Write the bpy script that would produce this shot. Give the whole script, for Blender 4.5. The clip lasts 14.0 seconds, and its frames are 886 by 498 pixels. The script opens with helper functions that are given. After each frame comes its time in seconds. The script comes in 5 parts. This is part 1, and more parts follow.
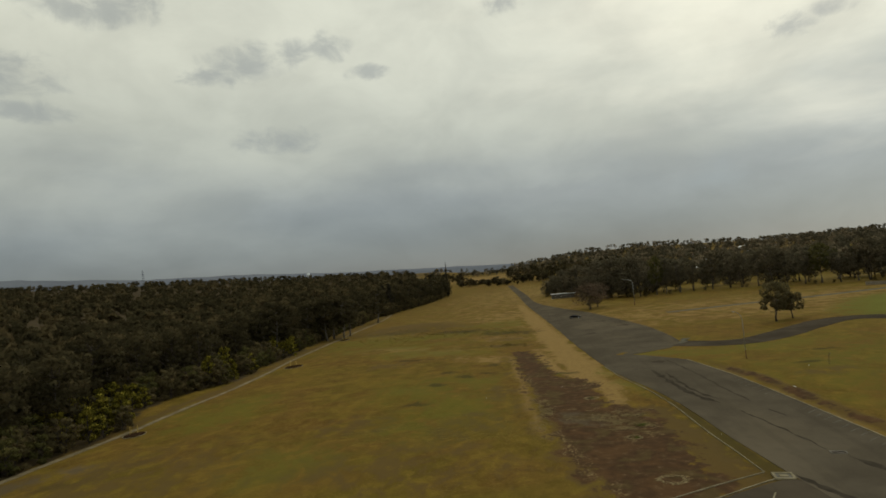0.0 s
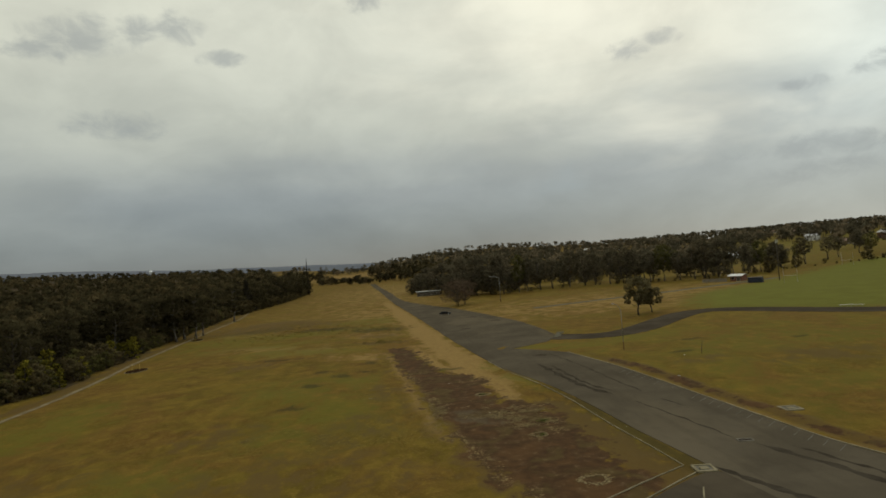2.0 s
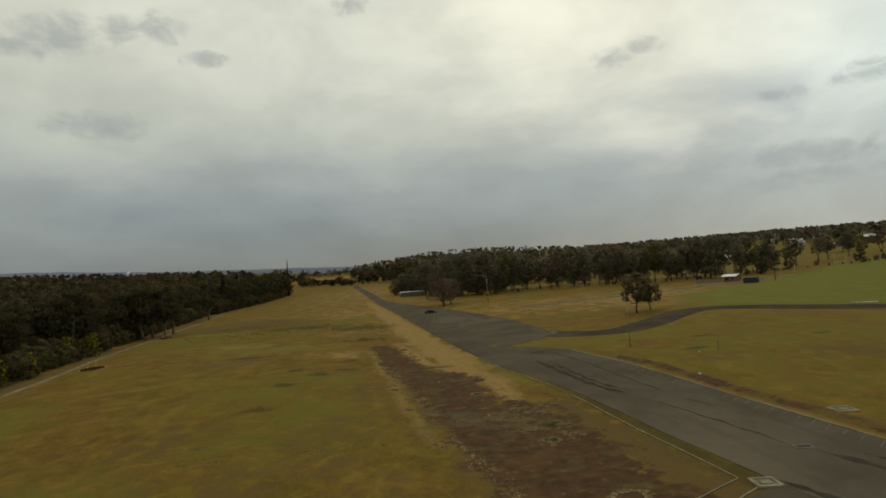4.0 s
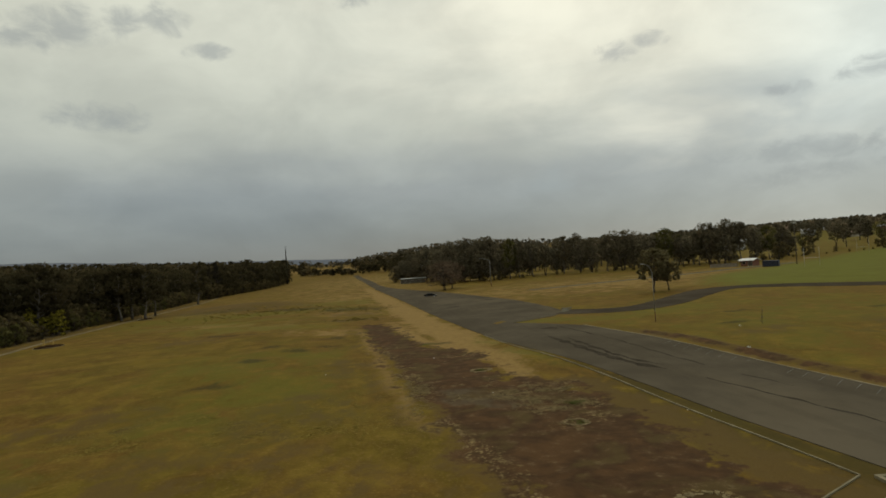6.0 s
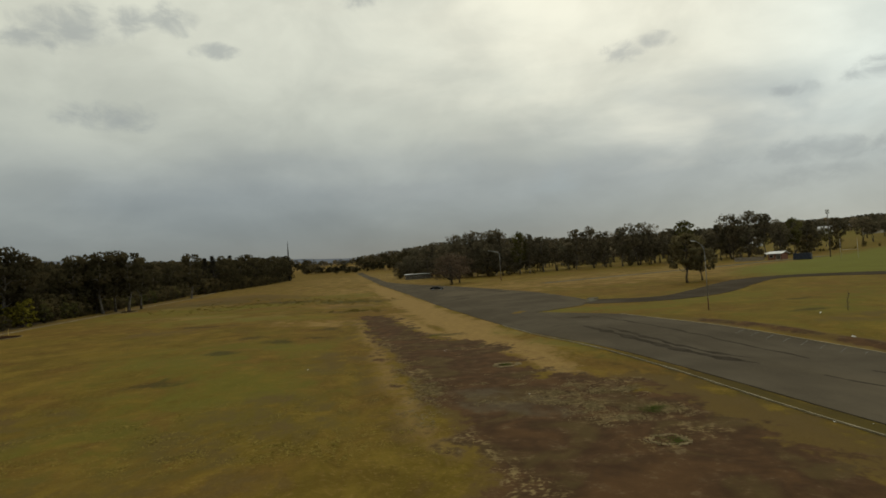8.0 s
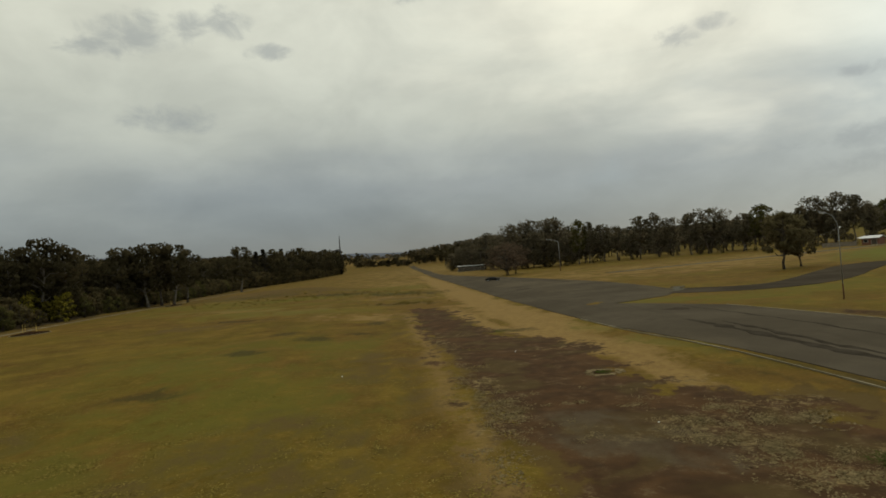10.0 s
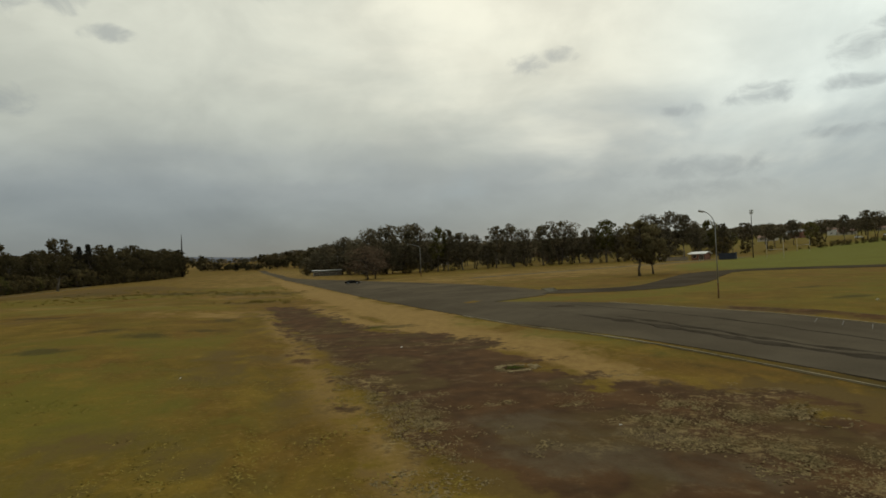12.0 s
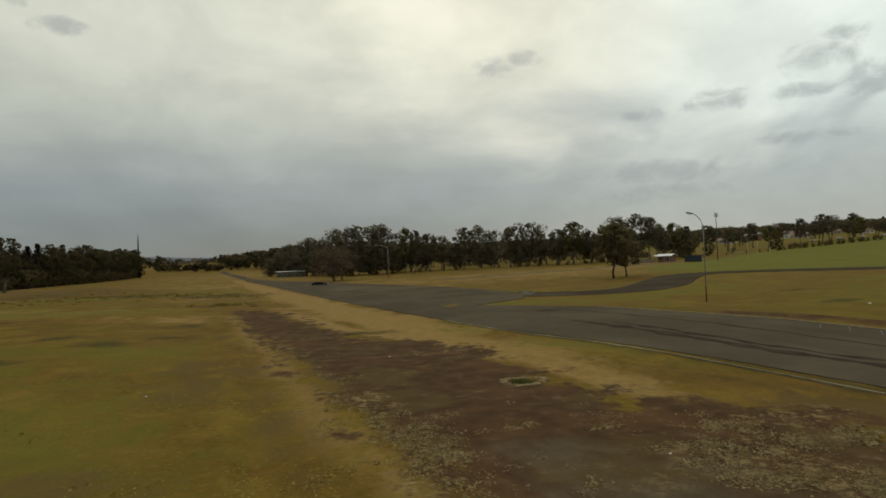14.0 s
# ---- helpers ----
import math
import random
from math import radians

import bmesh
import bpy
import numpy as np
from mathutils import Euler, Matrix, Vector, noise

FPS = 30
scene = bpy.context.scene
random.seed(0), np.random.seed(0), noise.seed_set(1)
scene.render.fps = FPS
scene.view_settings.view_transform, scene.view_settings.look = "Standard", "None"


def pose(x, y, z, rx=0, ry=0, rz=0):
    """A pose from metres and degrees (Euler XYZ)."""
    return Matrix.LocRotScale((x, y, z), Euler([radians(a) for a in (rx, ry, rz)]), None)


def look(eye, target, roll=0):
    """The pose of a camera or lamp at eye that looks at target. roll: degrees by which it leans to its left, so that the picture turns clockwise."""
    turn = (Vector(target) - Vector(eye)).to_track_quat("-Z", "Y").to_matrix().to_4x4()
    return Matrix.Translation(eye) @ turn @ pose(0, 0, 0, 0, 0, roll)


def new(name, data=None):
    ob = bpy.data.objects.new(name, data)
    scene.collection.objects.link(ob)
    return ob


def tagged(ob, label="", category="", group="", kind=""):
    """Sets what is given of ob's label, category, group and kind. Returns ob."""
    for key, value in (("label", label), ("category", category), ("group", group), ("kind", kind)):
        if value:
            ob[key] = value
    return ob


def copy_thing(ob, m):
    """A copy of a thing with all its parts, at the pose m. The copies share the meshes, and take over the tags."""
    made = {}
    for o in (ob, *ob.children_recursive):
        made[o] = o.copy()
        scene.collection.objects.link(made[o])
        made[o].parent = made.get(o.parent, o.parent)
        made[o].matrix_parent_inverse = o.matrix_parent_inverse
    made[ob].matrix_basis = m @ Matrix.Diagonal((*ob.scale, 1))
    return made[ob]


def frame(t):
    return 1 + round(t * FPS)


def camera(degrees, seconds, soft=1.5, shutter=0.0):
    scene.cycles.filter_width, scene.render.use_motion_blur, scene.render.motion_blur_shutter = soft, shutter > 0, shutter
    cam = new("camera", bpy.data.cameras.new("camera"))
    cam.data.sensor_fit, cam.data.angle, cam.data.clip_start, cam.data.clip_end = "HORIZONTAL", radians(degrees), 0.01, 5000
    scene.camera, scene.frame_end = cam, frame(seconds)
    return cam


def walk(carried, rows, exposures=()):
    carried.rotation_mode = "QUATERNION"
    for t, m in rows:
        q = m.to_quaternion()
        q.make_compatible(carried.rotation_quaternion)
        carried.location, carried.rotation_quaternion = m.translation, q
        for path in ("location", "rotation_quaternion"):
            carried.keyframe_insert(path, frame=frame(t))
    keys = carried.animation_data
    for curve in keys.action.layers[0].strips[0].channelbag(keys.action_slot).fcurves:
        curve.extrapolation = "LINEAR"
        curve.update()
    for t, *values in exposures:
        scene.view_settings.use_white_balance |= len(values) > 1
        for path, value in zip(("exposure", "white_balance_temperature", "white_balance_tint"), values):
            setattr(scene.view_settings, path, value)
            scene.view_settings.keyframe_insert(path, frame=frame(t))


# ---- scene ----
cam = camera(72.0, 14.0, soft=1.7)
PATH = [
    (0, (5.990, -81.626, 23.286), (5.7030, -79.6495, 23.3869), -5.08),
    (0.5, (5.727, -80.310, 23.871), (5.2217, -78.3780, 23.9763), -5.53),
    (1, (4.715, -78.517, 24.167), (4.3501, -76.5529, 24.2542), -5.48),
    (1.5, (2.402, -75.335, 23.417), (2.3199, -73.3373, 23.4838), -4.84),
    (2, (0.513, -71.835, 21.738), (0.6821, -69.8429, 21.7993), -4.57),
    (2.5, (-0.341, -68.988, 20.762), (-0.0703, -67.0080, 20.8313), -4.19),
    (3, (-0.394, -66.217, 20.372), (-0.1783, -64.2297, 20.4456), -4.25),
    (5.5, (1.774, -47.552, 14.350), (2.0154, -45.5678, 14.4082), -3.76),
    (6, (2.339, -43.642, 13.215), (2.5529, -41.6544, 13.2665), -3.77),
    (6.5, (2.427, -38.960, 12.134), (2.6238, -36.9711, 12.1925), -3.67),
    (7, (2.687, -34.990, 11.135), (2.8924, -33.0010, 11.1913), -3.53),
    (9.5, (2.978, -15.586, 8.935), (3.0652, -13.5883, 8.9817), -3.85),
    (10, (2.686, -12.669, 8.615), (2.7146, -10.6701, 8.6579), -4.14),
    (10.5, (2.103, -10.066, 8.126), (2.2081, -8.0691, 8.1675), -3.85),
    (11, (2.030, -6.598, 7.149), (2.5850, -4.6768, 7.1951), -2.50),
    (11.5, (1.664, -4.614, 6.606), (2.2521, -2.7031, 6.6587), -2.17),
    (12, (1.071, -3.711, 6.425), (1.5702, -1.7751, 6.4718), -2.34),
    (12.5, (0.750, -2.595, 6.286), (1.3066, -0.6743, 6.3309), -2.26),
    (13, (0.567, -1.382, 6.243), (1.1915, 0.5177, 6.2892), -2.06),
    (13.5, (0.295, -0.470, 6.387), (0.9261, 1.4270, 6.4380), -2.24),
    (14, (0.001, 0.002, 6.623), (0.6145, 1.9049, 6.6689), -2.17),
]
walk(cam, [(t, look(eye, target, roll)) for t, eye, target, roll in PATH])

# ---------------------------------------------------------------- light
world = bpy.data.worlds.new("overcast_sky")
scene.world = world
world.use_nodes = True
SUN_AZ, SUN_EL = 20.0, 42.0


class Net:
    """Short hand for node trees."""

    def __init__(self, tree):
        self.tree = tree
        tree.nodes.clear()

    def node(self, kind, **settings):
        n = self.tree.nodes.new(kind)
        for key, value in settings.items():
            if key == "op":
                n.operation = value
            elif key == "blend":
                n.blend_type = value
            elif key == "data":
                n.data_type = value
            elif key == "clamp":
                n.use_clamp = value
        return n

    def put(self, socket, value):
        if hasattr(value, "is_linked"):
            self.tree.links.new(value, socket)
        elif isinstance(value, (tuple, list)) and len(value) == 3 and socket.type == "RGBA":
            socket.default_value = (*value, 1)
        else:
            socket.default_value = value

    def math(self, op, a, b=0.0, c=0.0, clamp=False):
        n = self.node("ShaderNodeMath", op=op, clamp=clamp)
        for s, v in zip(n.inputs, (a, b, c)):
            self.put(s, v)
        return n.outputs[0]

    def ramp(self, v, lo, hi, a=0.0, b=1.0):
        n = self.node("ShaderNodeMapRange")
        n.interpolation_type = "SMOOTHSTEP"
        for s, x in zip(n.inputs, (v, lo, hi, a, b)):
            self.put(s, x)
        return n.outputs[0]

    def mix(self, fac, a, b, blend="MIX"):
        n = self.node("ShaderNodeMix", data="RGBA", blend=blend)
        self.put(n.inputs[0], fac)
        self.put(n.inputs[6], a)
        self.put(n.inputs[7], b)
        return n.outputs[2]

    def noise(self, vec, scale, detail=3.0, rough=0.55, distort=0.0):
        n = self.node("ShaderNodeTexNoise")
        if vec is not None:
            self.put(n.inputs["Vector"], vec)
        self.put(n.inputs["Scale"], scale)
        self.put(n.inputs["Detail"], detail)
        self.put(n.inputs["Roughness"], rough)
        self.put(n.inputs["Distortion"], distort)
        return n.outputs[0]

    def scaled(self, vec, s):
        n = self.node("ShaderNodeMapping")
        self.put(n.inputs["Vector"], vec)
        n.inputs["Scale"].default_value = s
        return n.outputs[0]


def build_sky():
    net = Net(world.node_tree)
    d = net.node("ShaderNodeTexCoord").outputs["Generated"]
    xyz = net.node("ShaderNodeSeparateXYZ")
    net.put(xyz.inputs[0], d)
    deg = 180 / math.pi
    az = net.math("MULTIPLY", net.math("ARCTAN2", xyz.outputs[0], xyz.outputs[1]), deg)
    el = net.math("MULTIPLY", net.math("ARCSINE", xyz.outputs[2]), deg)
    sky = net.node("ShaderNodeTexSky")
    sky.sky_type = "NISHITA"
    sky.sun_disc = False
    sky.sun_elevation = radians(SUN_EL)
    sky.sun_rotation = radians(SUN_AZ)
    clear = net.mix(1.0, sky.outputs[0], (0.1, 0.1, 0.1), "MULTIPLY")
    # cloud base: dark and blue low down, bright higher up
    flat = net.node("ShaderNodeCombineXYZ")
    net.put(flat.inputs[0], net.math("MULTIPLY", az, 0.03))
    net.put(flat.inputs[1], net.math("MULTIPLY", el, 0.11))
    broad = net.noise(flat.outputs[0], 0.9, 3.0, 0.45, 0.2)
    fine = net.noise(flat.outputs[0], 3.0, 5.0, 0.5, 0.2)
    lift = net.math("ADD", el, net.math("MULTIPLY", net.math("SUBTRACT", broad, 0.5), 11.0))
    lift = net.math("ADD", lift, net.math("MULTIPLY", net.math("SUBTRACT", fine, 0.5), 3.0))
    low = net.mix(net.ramp(lift, 0.0, 8.0), (0.152, 0.176, 0.182), (0.275, 0.300, 0.290))
    mid = net.mix(net.ramp(lift, 6.0, 15.0), low, (0.53, 0.545, 0.447))
    high = net.mix(net.ramp(lift, 12.0, 23.0), mid, (0.70, 0.705, 0.57))
    murk = net.math("MULTIPLY", net.ramp(az, 4.0, -18.0), net.ramp(lift, 9.0, 1.0))
    high = net.mix(net.math("MULTIPLY", murk, 0.6), high, (0.118, 0.138, 0.152))
    # paler haze low over the rising ground
    haze = net.math("MULTIPLY", net.ramp(az, 8.0, 44.0), net.ramp(lift, 18.0, 6.0))
    high = net.mix(net.math("MULTIPLY", haze, 0.8), high, (0.42, 0.445, 0.41))
    # the sun behind the cloud
    da = net.math("MULTIPLY", net.math("SUBTRACT", az, 38.0), 1 / 46.0)
    de = net.math("MULTIPLY", net.math("SUBTRACT", el, 25.0), 1 / 19.0)
    glow = net.math("ADD", net.math("MULTIPLY", da, da), net.math("MULTIPLY", de, de))
    glow = net.ramp(net.math("ADD", glow, net.math("MULTIPLY", net.math("SUBTRACT", fine, 0.5), 1.2)), 1.0, 0.0)
    high = net.mix(net.math("MULTIPLY", glow, 0.6), high, (0.99, 0.955, 0.75))
    # bluer to the right
    high = net.mix(net.math("MULTIPLY", net.math("MULTIPLY", net.ramp(az, 26.0, 50.0), net.ramp(el, 4.0, 14.0)), 0.75), high, (0.86, 0.95, 0.87))
    # soft mottling of the cloud deck
    even = net.node("ShaderNodeCombineXYZ")
    net.put(even.inputs[0], net.math("MULTIPLY", az, 0.07))
    net.put(even.inputs[1], net.math("MULTIPLY", el, 0.11))
    mottle = net.ramp(net.noise(even.outputs[0], 1.3, 6.0, 0.55, 0.3), 0.3, 0.7, 0.88, 1.08)
    tone = net.node("ShaderNodeCombineColor")
    for s in tone.inputs:
        net.put(s, mottle)
    high = net.mix(1.0, high, tone.outputs[0], "MULTIPLY")
    # bluish gaps in the lower deck
    gap = net.ramp(net.noise(even.outputs[0], 1.0, 5.0, 0.5, 0.5), 0.46, 0.66)
    gap = net.math("MULTIPLY", gap, net.math("MULTIPLY", net.ramp(az, 2.0, 22.0), net.math("MULTIPLY", net.ramp(el, 3.0, 7.0), net.ramp(el, 17.0, 10.0))))
    high = net.mix(net.math("MULTIPLY", gap, 0.6), high, (0.31, 0.355, 0.355))
    # small ragged clouds under the deck
    ragged = net.noise(even.outputs[0], 5.0, 6.0, 0.62, 0.5)
    puffs = None
    for pa, pe, w, h in PUFFS:
        a = net.math("MULTIPLY", net.math("SUBTRACT", az, pa), 1 / w)
        e = net.math("MULTIPLY", net.math("SUBTRACT", el, pe), 1 / h)
        r = net.math("ADD", net.math("MULTIPLY", a, a), net.math("MULTIPLY", e, e))
        r = net.math("ADD", r, net.math("MULTIPLY", net.math("SUBTRACT", ragged, 0.5), 6.0))
        p = net.ramp(r, 1.9, -0.6)
        puffs = p if puffs is None else net.math("MAXIMUM", puffs, p)
    shade = net.mix(net.math("MULTIPLY", puffs, 0.55), high, (0.27, 0.29, 0.28))
    out = net.node("ShaderNodeBackground")
    net.put(out.inputs[0], net.mix(0.9, clear, shade))
    net.put(out.inputs[1], 1.0)
    end = net.node("ShaderNodeOutputWorld")
    net.put(end.inputs[0], out.outputs[0])


PUFFS = [
    (-17.7, 21.8, 2.0, 1.2), (-20.4, 21.5, 1.6, 1.2), (-25.4, 20.3, 3.4, 1.4), (-28.0, 19.3, 2.6, 0.8), (-14.2, 19.5, 1.9, 0.6), (-22.8, 13.8, 3.6, 1.0),
    (23.2, 17.6, 2.0, 0.8), (25.9, 18.2, 1.6, 0.6), (36.3, 12.3, 1.7, 0.5), (42.4, 12.9, 2.4, 0.8), (48.9, 12.6, 2.2, 0.6), (50.3, 15.0, 2.2, 1.2),
    (53.6, 12.8, 2.0, 1.2), (-1.0, 24.2, 2.0, 0.8), (52.0, 16.4, 1.4, 0.6), (-43.8, 18.5, 3.8, 1.7), (-48.0, 19.2, 4.0, 1.6), (-37.2, 24.2, 5.0, 1.4),
    (-42.0, 15.8, 3.0, 0.8), (1.0, 7.0, 5.0, 0.8), (37.0, 5.4, 5.0, 0.8), (38.5, 7.4, 6.0, 0.9), (49.0, 9.0, 3.0, 0.5),
]
build_sky()

sun_data = bpy.data.lights.new("sun", "SUN")
sun_data.energy, sun_data.angle, sun_data.color = 0.9, radians(25), (1.0, 0.95, 0.86)
sun = new("sun", sun_data)
sx, sy = math.sin(radians(SUN_AZ)), math.cos(radians(SUN_AZ))
sun.matrix_world = look((0, 0, 0), (-sx * math.cos(radians(SUN_EL)), -sy * math.cos(radians(SUN_EL)), -math.sin(radians(SUN_EL))))


# ---------------------------------------------------------------- materials
def material(name, build):
    m = bpy.data.materials.new(name)
    m.use_nodes = True
    net = Net(m.node_tree)
    surface = build(net)
    end = net.node("ShaderNodeOutputMaterial")
    net.put(end.inputs[0], surface)
    return m


def principled(net, color, rough=0.8, metal=0.0, bump=None, strength=0.3, distance=0.02, specular=0.3):
    p = net.node("ShaderNodeBsdfPrincipled")
    net.put(p.inputs["Base Color"], color)
    net.put(p.inputs["Roughness"], rough)
    net.put(p.inputs["Metallic"], metal)
    net.put(p.inputs["Specular IOR Level"], specular)
    if bump is not None:
        b = net.node("ShaderNodeBump")
        net.put(b.inputs["Height"], bump)
        b.inputs["Strength"].default_value = strength
        b.inputs["Distance"].default_value = distance
        net.put(p.inputs["Normal"], b.outputs[0])
    return p.outputs[0]


def position(net):
    return net.node("ShaderNodeNewGeometry").outputs["Position"]


def attribute(net, name):
    n = net.node("ShaderNodeAttribute")
    n.attribute_name = name
    return n.outputs["Fac"]


def ground_build(net):
    p = position(net)
    q = net.scaled(p, (1.0, 0.72, 1.0))
    big = net.noise(p, 0.028, 4.0, 0.55, 0.8)
    mid = net.noise(q, 0.16, 4.0, 0.6, 0.5)
    patch = net.noise(q, 0.42, 4.0, 0.62, 0.4)
    small = net.noise(q, 1.5, 4.0, 0.65)
    grain = net.noise(p, 7.0, 3.0, 0.7)
    blotch = net.noise(q, 0.095, 3.0, 0.5, 0.7)
    green = net.mix(net.ramp(mid, 0.36, 0.64), (0.0928, 0.0635, 0.0095), (0.1413, 0.0931, 0.0144))
    brown = net.mix(net.ramp(patch, 0.35, 0.7), (0.1274, 0.0721, 0.0155), (0.0951, 0.0523, 0.0113))
    turf = net.mix(net.math("MULTIPLY", net.ramp(net.math("ADD", net.math("MULTIPLY", big, 0.4), net.math("MULTIPLY", blotch, 0.6)), 0.42, 0.60), 0.85), green, brown)
    turf = net.mix(net.math("MULTIPLY", net.ramp(patch, 0.50, 0.66), 0.6), turf, (0.0799, 0.0496, 0.0095))
    turf = net.mix(net.math("MULTIPLY", net.ramp(patch, 0.48, 0.34), 0.55), turf, (0.1619, 0.1100, 0.0174))
    turf = net.mix(net.math("MULTIPLY", net.ramp(small, 0.50, 0.72), 0.26), turf, (0.1727, 0.1029, 0.0264))
    turf = net.mix(net.math("MULTIPLY", net.ramp(small, 0.48, 0.30), 0.24), turf, (0.0714, 0.0487, 0.0076))
    tuft = net.noise(p, 3.4, 4.0, 0.7)
    turf = net.mix(net.math("MULTIPLY", net.ramp(tuft, 0.54, 0.68), 0.38), turf, (0.2428, 0.1516, 0.0453))
    turf = net.mix(net.math("MULTIPLY", net.ramp(tuft, 0.45, 0.32), 0.24), turf, (0.0594, 0.0379, 0.0076))
    # broad soft swathes of greener and of straw-coloured growth
    swathe = net.noise(p, 0.055, 3.0, 0.5, 1.2)
    turf = net.mix(net.math("MULTIPLY", net.ramp(swathe, 0.50, 0.66), 0.34), turf, net.mix(mid, (0.1130, 0.0903, 0.0126), (0.0868, 0.0677, 0.0098)))
    turf = net.mix(net.math("MULTIPLY", net.ramp(swathe, 0.47, 0.33), 0.45), turf, (0.1190, 0.0659, 0.0153))
    wob = net.math("ADD", net.math("MULTIPLY", net.math("SUBTRACT", patch, 0.5), 2.6), net.math("MULTIPLY", net.math("SUBTRACT", small, 0.5), 1.3))
    wob = net.math("ADD", wob, net.math("MULTIPLY", net.math("SUBTRACT", mid, 0.5), 3.0))

    def mask(name, soft=0.12):
        a = attribute(net, name)
        hump = net.math("MULTIPLY", net.math("MULTIPLY", a, net.math("SUBTRACT", 1.0, a)), 3.2)
        return net.ramp(net.math("ADD", a, net.math("MULTIPLY", wob, hump)), 0.5 - soft, 0.5 + soft)

    dry = net.mix(net.ramp(small, 0.3, 0.75), (0.246, 0.158, 0.055), (0.180, 0.112, 0.038))
    col = net.mix(net.math("MULTIPLY", mask("dry", 0.4), 0.9), turf, dry)
    col = net.mix(net.math("MULTIPLY", mask("lush", 0.45), 0.75), col, net.mix(net.ramp(mid, 0.3, 0.7), (0.119, 0.110, 0.0170), (0.095, 0.085, 0.0130)))
    col = net.mix(net.math("MULTIPLY", mask("pitch", 0.45), 0.7), col, net.mix(net.ramp(mid, 0.3, 0.7), (0.113, 0.118, 0.020), (0.094, 0.098, 0.016)))
    # dark grass and soil, plus the painted shade of berm and terrace
    col = net.mix(net.math("MULTIPLY", mask("dark", 0.4), 0.72), col, (0.044, 0.035, 0.012))
    col = net.mix(net.math("MULTIPLY", mask("rust", 0.35), 0.85), col, net.mix(patch, (0.072, 0.0455, 0.0150), (0.112, 0.0735, 0.0250)))
    clump = net.noise(p, 0.75, 4.0, 0.62, 0.3)
    wide = net.noise(p, 0.22, 3.0, 0.55, 0.5)
    soil = net.mix(net.ramp(clump, 0.3, 0.72), (0.0430, 0.0238, 0.0118), (0.070, 0.0382, 0.0180))
    soil = net.mix(net.math("MULTIPLY", net.ramp(wide, 0.48, 0.64), 0.5), soil, (0.098, 0.0515, 0.0210))
    soil = net.mix(net.math("MULTIPLY", net.ramp(clump, 0.55, 0.74), 0.35), soil, (0.098, 0.069, 0.038))
    soil = net.mix(net.math("MULTIPLY", net.ramp(wide, 0.50, 0.36), 0.55), soil, (0.084, 0.060, 0.022))
    straw = net.mix(grain, (0.12, 0.085, 0.040), (0.25, 0.19, 0.10))
    bits = net.math("ADD", net.math("MULTIPLY", clump, 0.5), net.math("MULTIPLY", tuft, 0.5))
    soil = net.mix(net.math("MULTIPLY", net.ramp(bits, 0.54, 0.68), 0.32), soil, straw)
    col = net.mix(mask("dirt", 0.16), col, soil)
    col = net.mix(net.math("MULTIPLY", net.math("MULTIPLY", mask("pale", 0.3), net.ramp(net.math("ADD", net.math("MULTIPLY", small, 0.45), net.math("MULTIPLY", tuft, 0.55)), 0.48, 0.58)), 0.7), col, net.mix(net.ramp(bits, 0.42, 0.62), (0.080, 0.054, 0.021), (0.25, 0.182, 0.080)))
    col = net.mix(net.math("MULTIPLY", mask("grey_brown", 0.45), 0.7), col, net.mix(small, (0.066, 0.050, 0.030), (0.100, 0.077, 0.047)))
    col = net.mix(mask("litter", 0.2), col, net.mix(small, (0.035, 0.026, 0.014), (0.07, 0.05, 0.025)))
    col = net.mix(net.math("MULTIPLY", net.ramp(grain, 0.45, 0.8), 0.3), col, (0.035, 0.026, 0.010))
    height = net.math("ADD", net.math("MULTIPLY", small, 0.6), net.math("MULTIPLY", grain, 0.4))
    return principled(net, col, 1.0, 0.0, height, 0.5, 0.07, 0.03)


def asphalt_build(dark):
    def build(net):
        p = position(net)
        big = net.noise(p, 0.09, 4.0, 0.6, 0.3)
        grain = net.noise(p, 14.0, 2.0, 0.8)
        lane = net.noise(net.scaled(p, (0.55, 0.02, 1.0)), 1.0, 3.0, 0.5)
        a, b = ((0.042, 0.034, 0.025), (0.066, 0.054, 0.039)) if dark else ((0.065, 0.0538, 0.0385), (0.089, 0.074, 0.053))
        stain = net.noise(net.scaled(p, (1.0, 0.5, 1.0)), 0.6, 4.0, 0.65, 0.4)
        col = net.mix(net.ramp(big, 0.35, 0.7), a, b)
        dusty = net.noise(net.scaled(p, (1.0, 0.4, 1.0)), 0.05, 4.0, 0.6, 0.6)
        col = net.mix(net.math("MULTIPLY", net.ramp(dusty, 0.50, 0.68), 0.4), col, tuple(v * k for v, k in zip(b, (1.38, 1.34, 1.25))))
        col = net.mix(net.math("MULTIPLY", net.ramp(stain, 0.50, 0.72), 0.22), col, tuple(v * 0.7 for v in a))
        col = net.mix(net.math("MULTIPLY", net.ramp(lane, 0.55, 0.7), 0.18), col, tuple(v * 0.62 for v in a))
        col = net.mix(net.math("MULTIPLY", net.ramp(grain, 0.45, 0.75), 0.3), col, tuple(v * 1.5 for v in b))
        return principled(net, col, 1.0, 0.0, grain, 0.4, 0.01, 0.0)

    return build


